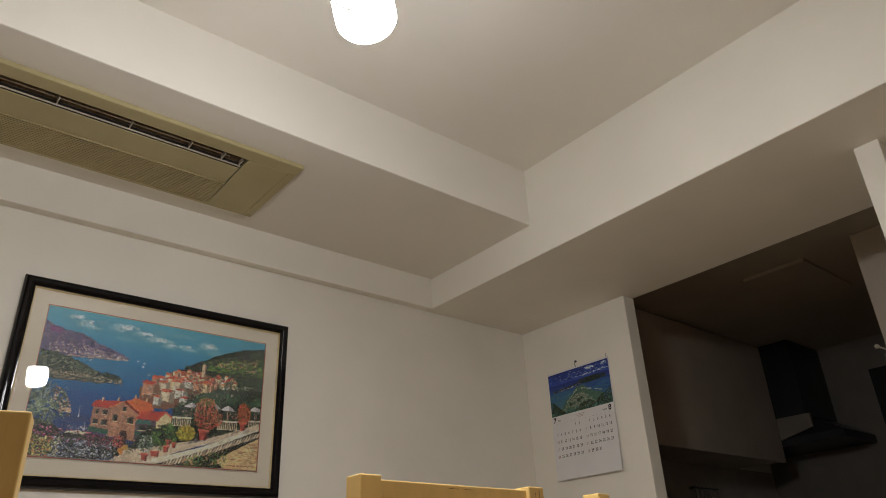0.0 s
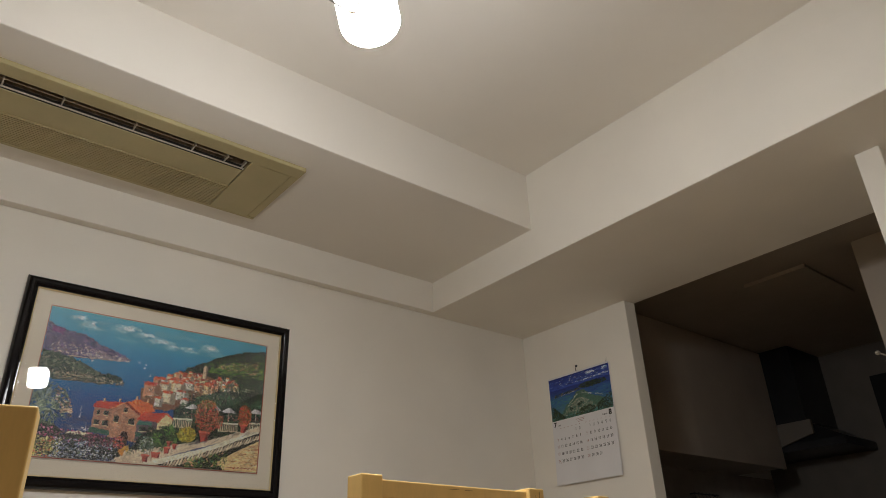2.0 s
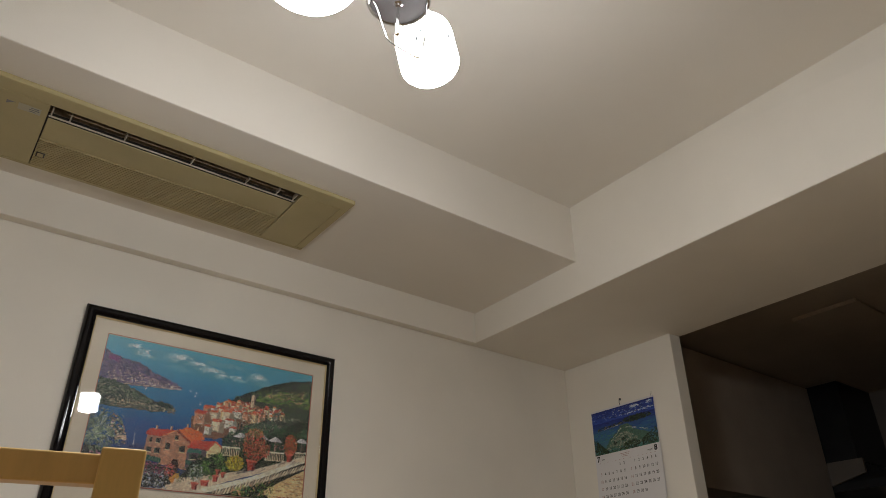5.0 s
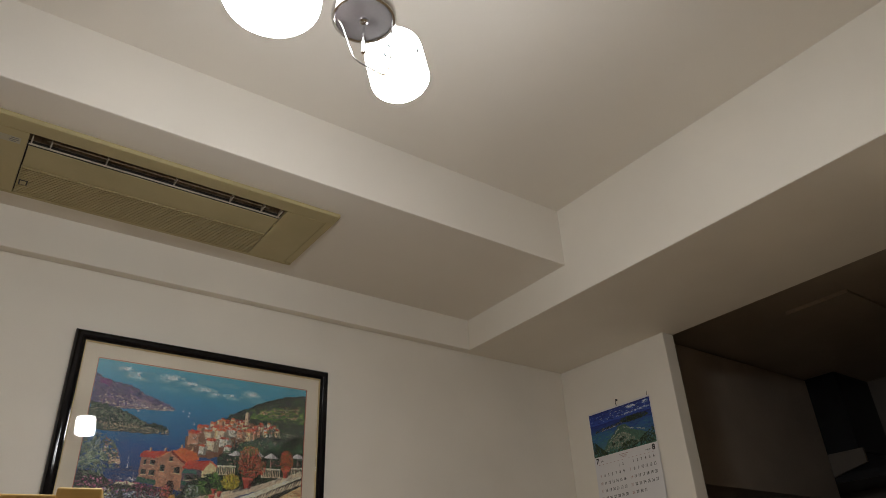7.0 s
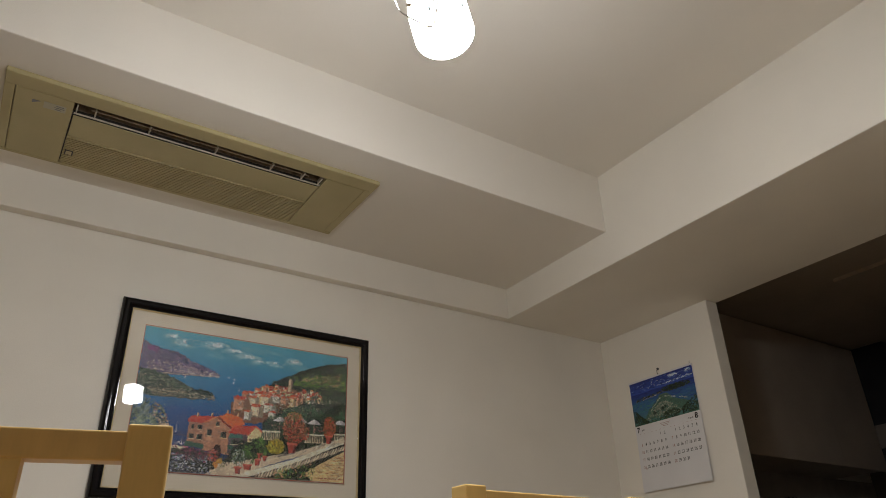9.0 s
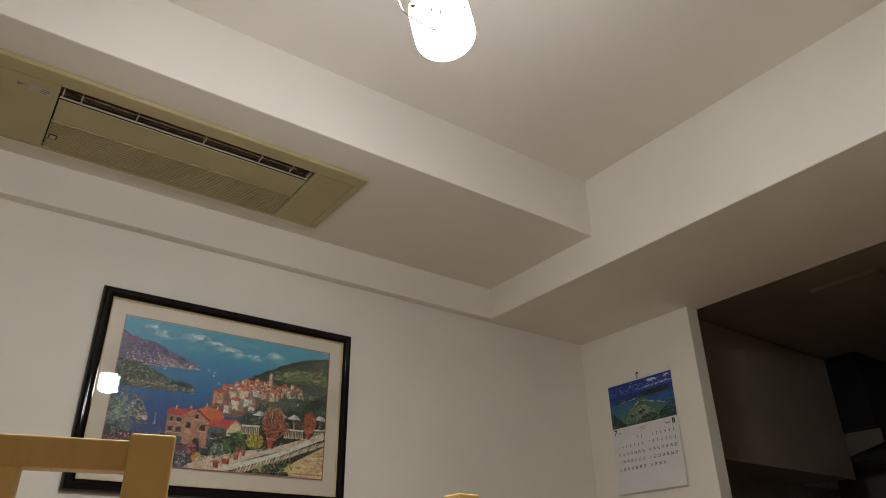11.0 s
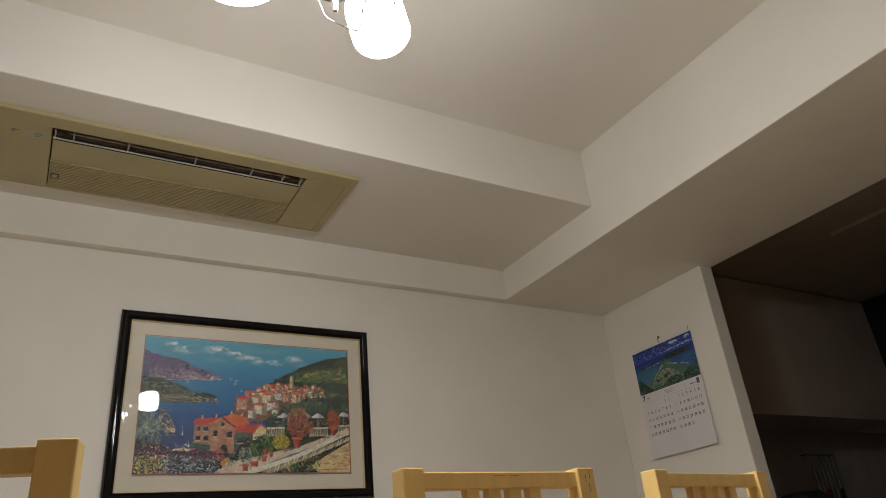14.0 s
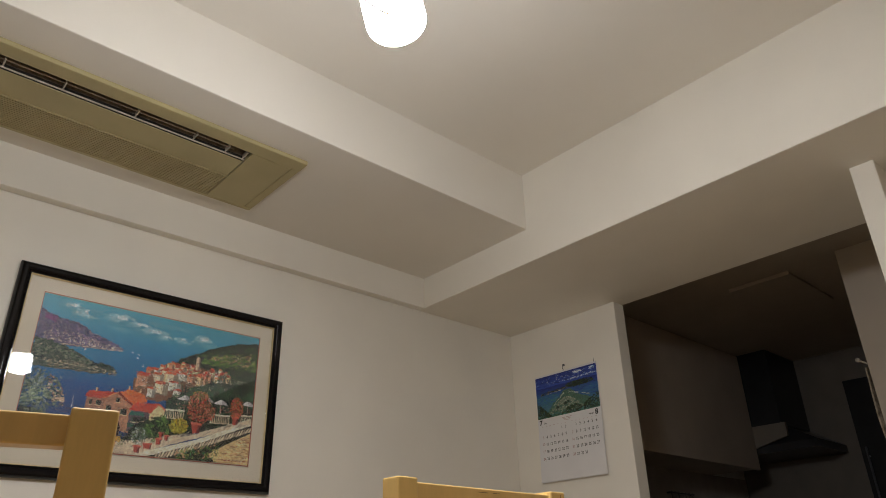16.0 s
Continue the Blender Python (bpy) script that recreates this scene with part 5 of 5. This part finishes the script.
        bmesh.ops.transform(bm, matrix=Matrix.Rotation(a, 4, "Z"), verts=bm.verts[:])
        arm = part("arm", bm, CHROME, t, "curved chrome arm", True)
        for name, mat, label, profile in (
                ("socket", CHROME, "chrome shade cap", [(0, 0.008), (0.016, 0.008), (0.020, 0.002), (0.046, -0.010), (0.046, -0.013), (0, -0.013)]),
                ("shade", glass, "lit opal glass shade with a rounded end", outer)):
            bm = bmesh.new()
            lathe(bm, profile, seg=48)
            for f in bm.faces:
                f.material_index = int(name == "shade" and f.calc_center_median().z < -0.125)
            bmesh.ops.transform(bm, matrix=head, verts=bm.verts[:])
            piece = part(name, bm, mat, arm, label, True)
            if name == "shade":
                piece.data.materials.append(glass_end)
        for bearing, drop in ((222, 0.080), (211, 0.100), (276, 0.090)):
            bm = bmesh.new()
            box(bm, (0.0640, -0.0019, -0.015 - drop), (0.0684, 0.0019, -0.003 - drop), 0.0008)
            bmesh.ops.transform(bm, matrix=head @ Matrix.Rotation(radians(bearing), 4, "Z"), verts=bm.verts[:])
            part("clip", bm, CLIP, arm, "small grey metal clip")


ceiling_lamp()


# ---- kitchen in the dark ----
BLACK_STEEL = material("black enamel", (0.02, 0.02, 0.022), 0.3, 0.2, vary=0.15, bump=0.02)
CLOTH = material("pale patterned cloth", (0.45, 0.38, 0.30), 0.9, vary=0.3, scale=40, fine=300, bump=0.3)


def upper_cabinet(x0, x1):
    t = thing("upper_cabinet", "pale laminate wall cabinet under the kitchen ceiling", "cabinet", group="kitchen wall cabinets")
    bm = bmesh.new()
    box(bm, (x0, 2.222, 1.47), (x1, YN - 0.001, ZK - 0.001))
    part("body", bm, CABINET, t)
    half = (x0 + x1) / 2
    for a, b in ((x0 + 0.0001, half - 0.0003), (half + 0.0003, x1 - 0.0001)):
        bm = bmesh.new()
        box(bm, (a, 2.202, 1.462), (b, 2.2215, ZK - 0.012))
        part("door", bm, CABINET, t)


for k in range(2):
    upper_cabinet(XK + 0.001 + 0.98 * k, XK + 0.9808 + 0.98 * k)


def range_hood():
    t = thing("range_hood", "black range hood with a sloping canopy beside the cabinets", "range hood")
    back = YN - 0.001
    bm = bmesh.new()
    box(bm, (4.825, 2.005, 1.742), (5.295, back, ZK - 0.001))
    part("chimney", bm, BLACK_STEEL, t)
    bm = bmesh.new()
    rings = [[bm.verts.new((x, y, z)) for x, y in ((x0, y0), (5.296, y0), (5.296, back), (x0, back))] for x0, y0, z in ((4.815, 1.79, 1.565), (4.815, 1.79, 1.615), (4.835, 2.01, 1.741))]
    for a, b in zip(rings, rings[1:]):
        for k in range(4):
            bm.faces.new((a[k], a[(k + 1) % 4], b[(k + 1) % 4], b[k]))
    bm.faces.new(rings[0][::-1]), bm.faces.new(rings[-1])
    part("canopy", bm, BLACK_STEEL, t)
    bm = bmesh.new()
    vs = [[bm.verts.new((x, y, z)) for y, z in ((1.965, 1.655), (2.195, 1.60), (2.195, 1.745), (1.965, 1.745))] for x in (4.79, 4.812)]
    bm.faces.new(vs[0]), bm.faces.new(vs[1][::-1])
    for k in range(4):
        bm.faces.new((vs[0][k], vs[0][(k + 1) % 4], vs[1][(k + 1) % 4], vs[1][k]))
    # the panel's dimness comes from its colour
    part("side_panel", bm, PANEL_SHADE, t, "pale side panel, coloured dark to look unlit")


range_hood()


def kitchen_things():
    t = thing("ceiling_light", "unlit flat kitchen ceiling light", "ceiling light")
    bm = bmesh.new()
    box(bm, (3.555, 1.27, ZK - 0.016), (4.15, 1.60, ZK), 0.003)
    # same shade-darkened tone as the ceiling, so it hardly stands out
    part("housing", bm, bpy.data.materials["kitchen ceiling tone with shade in it"], t)
    bm = bmesh.new()
    box(bm, (3.548, 1.268, ZK - 0.020), (3.5545, 1.602, ZK - 0.001), 0.001)
    part("edge_strip", bm, CABINET, t, "pale edge strip")
    t = thing("hook_peg", "white round peg on the kitchen wall corner", "hook")
    bm = bmesh.new()
    rod(bm, (3.50, 1.012, 1.690), (3.47, 1.036, 1.705), 0.004)
    part("stem", bm, LOUVRE, t)
    bm = bmesh.new()
    bmesh.ops.create_icosphere(bm, subdivisions=2, radius=0.011, matrix=Matrix.Translation((3.466, 1.040, 1.707)))
    part("knob", bm, LOUVRE, t, "", True)
    t = thing("hanging_cloth", "pale patterned cloth hung from the kitchen peg", "cloth")
    bm = bmesh.new()
    n, k = 14, 8
    grid = [[[bm.verts.new((3.50 + 0.16 * i / k, 1.020 + d + 0.012 * math.sin(2.2 * i + 0.3 * j) * j / n + 0.004, 1.690 - 0.42 * j / n - 0.05 * abs(i / k - 0.3))) for i in range(k + 1)] for j in range(n + 1)] for d in (0.0, 0.006)]
    for g in grid:
        for j in range(n):
            for i in range(k):
                bm.faces.new((g[j][i], g[j][i + 1], g[j + 1][i + 1], g[j + 1][i]))
    for j in range(n):
        for i in (0, k):
            bm.faces.new((grid[0][j][i], grid[0][j + 1][i], grid[1][j + 1][i], grid[1][j][i]))
    for i in range(k):
        for j in (0, n):
            bm.faces.new((grid[0][j][i], grid[0][j][i + 1], grid[1][j][i + 1], grid[1][j][i]))
    part("fabric", bm, CLOTH, t, "", True)
    # dark door in the far wall
    t = tagged(new("door_1"), "dark closed door in the kitchen's far wall", "door", kind="structure")
    bm = bmesh.new()
    box(bm, (5.262, 1.015, 0.0), (5.299, 1.70, 2.04), 0.004)
    leaf = part("leaf", bm, BLACK_STEEL, t)
    bm = bmesh.new()
    rod(bm, (5.235, 1.655, 1.08), (5.235, 1.655, 1.58), 0.007)
    part("handle", bm, DARK_STEEL, leaf, "brushed steel bar handle", True)
    for z in (1.14, 1.52):
        bm = bmesh.new()
        rod(bm, (5.235, 1.655, z), (5.262, 1.655, z), 0.006)
        part("handle_mount", bm, BRUSHED, leaf)
    # hanging tools on the wall under the cabinets
    t = thing("utensil_rack", "steel rail with hanging kitchen tools on the wall", "utensil rack")
    bm = bmesh.new()
    rod(bm, (4.16, YN - 0.03, 1.315), (4.46, YN - 0.03, 1.315), 0.004)
    for x in (4.17, 4.45):
        rod(bm, (x, YN - 0.03, 1.315), (x, YN, 1.315), 0.005)
    part("rail", bm, DARK_STEEL, t, "", True)
    # tool colour toned down to carry the dim kitchen light
    dim_tool = material("tools darkened for the unlit kitchen", (0.30, 0.27, 0.25), 0.45, 0.3, vary=0.2, scale=30)
    red = material("dark red plastic", (0.30, 0.02, 0.03), 0.35)
    for k in range(7):
        x, drop = 4.185 + 0.042 * k, 0.20 + 0.05 * ((k * 5) % 3)
        bm = bmesh.new()
        tube(bm, [(x, YN - 0.036, 1.318), (x, YN - 0.03, 1.324), (x, YN - 0.024, 1.316), (x, YN - 0.03, 1.30), (x, YN - 0.03, 1.315 - drop)], 0.004)
        tool = part("tool", bm, dim_tool, t, "", True)
        bm = bmesh.new()
        box(bm, (x - 0.014, YN - 0.038, 1.315 - drop - 0.10), (x + 0.014, YN - 0.024, 1.315 - drop), 0.005)
        part("blade", bm, red if k in (3, 4) else dim_tool if k % 2 else BLACK_STEEL, tool)
    # worktop with a rice cooker
    t = thing("kitchen_counter", "pale kitchen base unit with a steel worktop", "counter")
    bm = bmesh.new()
    box(bm, (XK + 0.002, 1.78, 0.0), (XFAR - 0.04, YN - 0.001, 0.86), 0.002)
    part("base", bm, CABINET, t)
    bm = bmesh.new()
    box(bm, (XK + 0.001, 1.75, 0.861), (XFAR - 0.04, YN - 0.001, 0.895), 0.004)
    part("worktop", bm, BRUSHED, t, "brushed steel worktop")
    t = thing("rice_cooker", "glossy black rice cooker on the kitchen counter", "rice cooker", pose(3.10, 1.90, 0.896))
    bm = bmesh.new()
    lathe(bm, [(0, 0), (0.085, 0), (0.10, 0.01), (0.108, 0.05), (0.106, 0.088), (0, 0.088)])
    part("body", bm, BLACK_STEEL, t, "", True)
    bm = bmesh.new()
    lathe(bm, [(0.106, 0.089), (0.104, 0.105), (0.085, 0.125), (0.04, 0.134), (0, 0.136)])
    part("lid", bm, BLACK_STEEL, t, "", True)
    bm = bmesh.new()
    lathe(bm, [(0.1085, 0.078), (0.1095, 0.083), (0.1085, 0.0885), (0.105, 0.0885), (0.105, 0.078)])
    part("band", bm, material("magenta plastic", (0.35, 0.02, 0.12), 0.3), t, "magenta trim band", True)


kitchen_things()
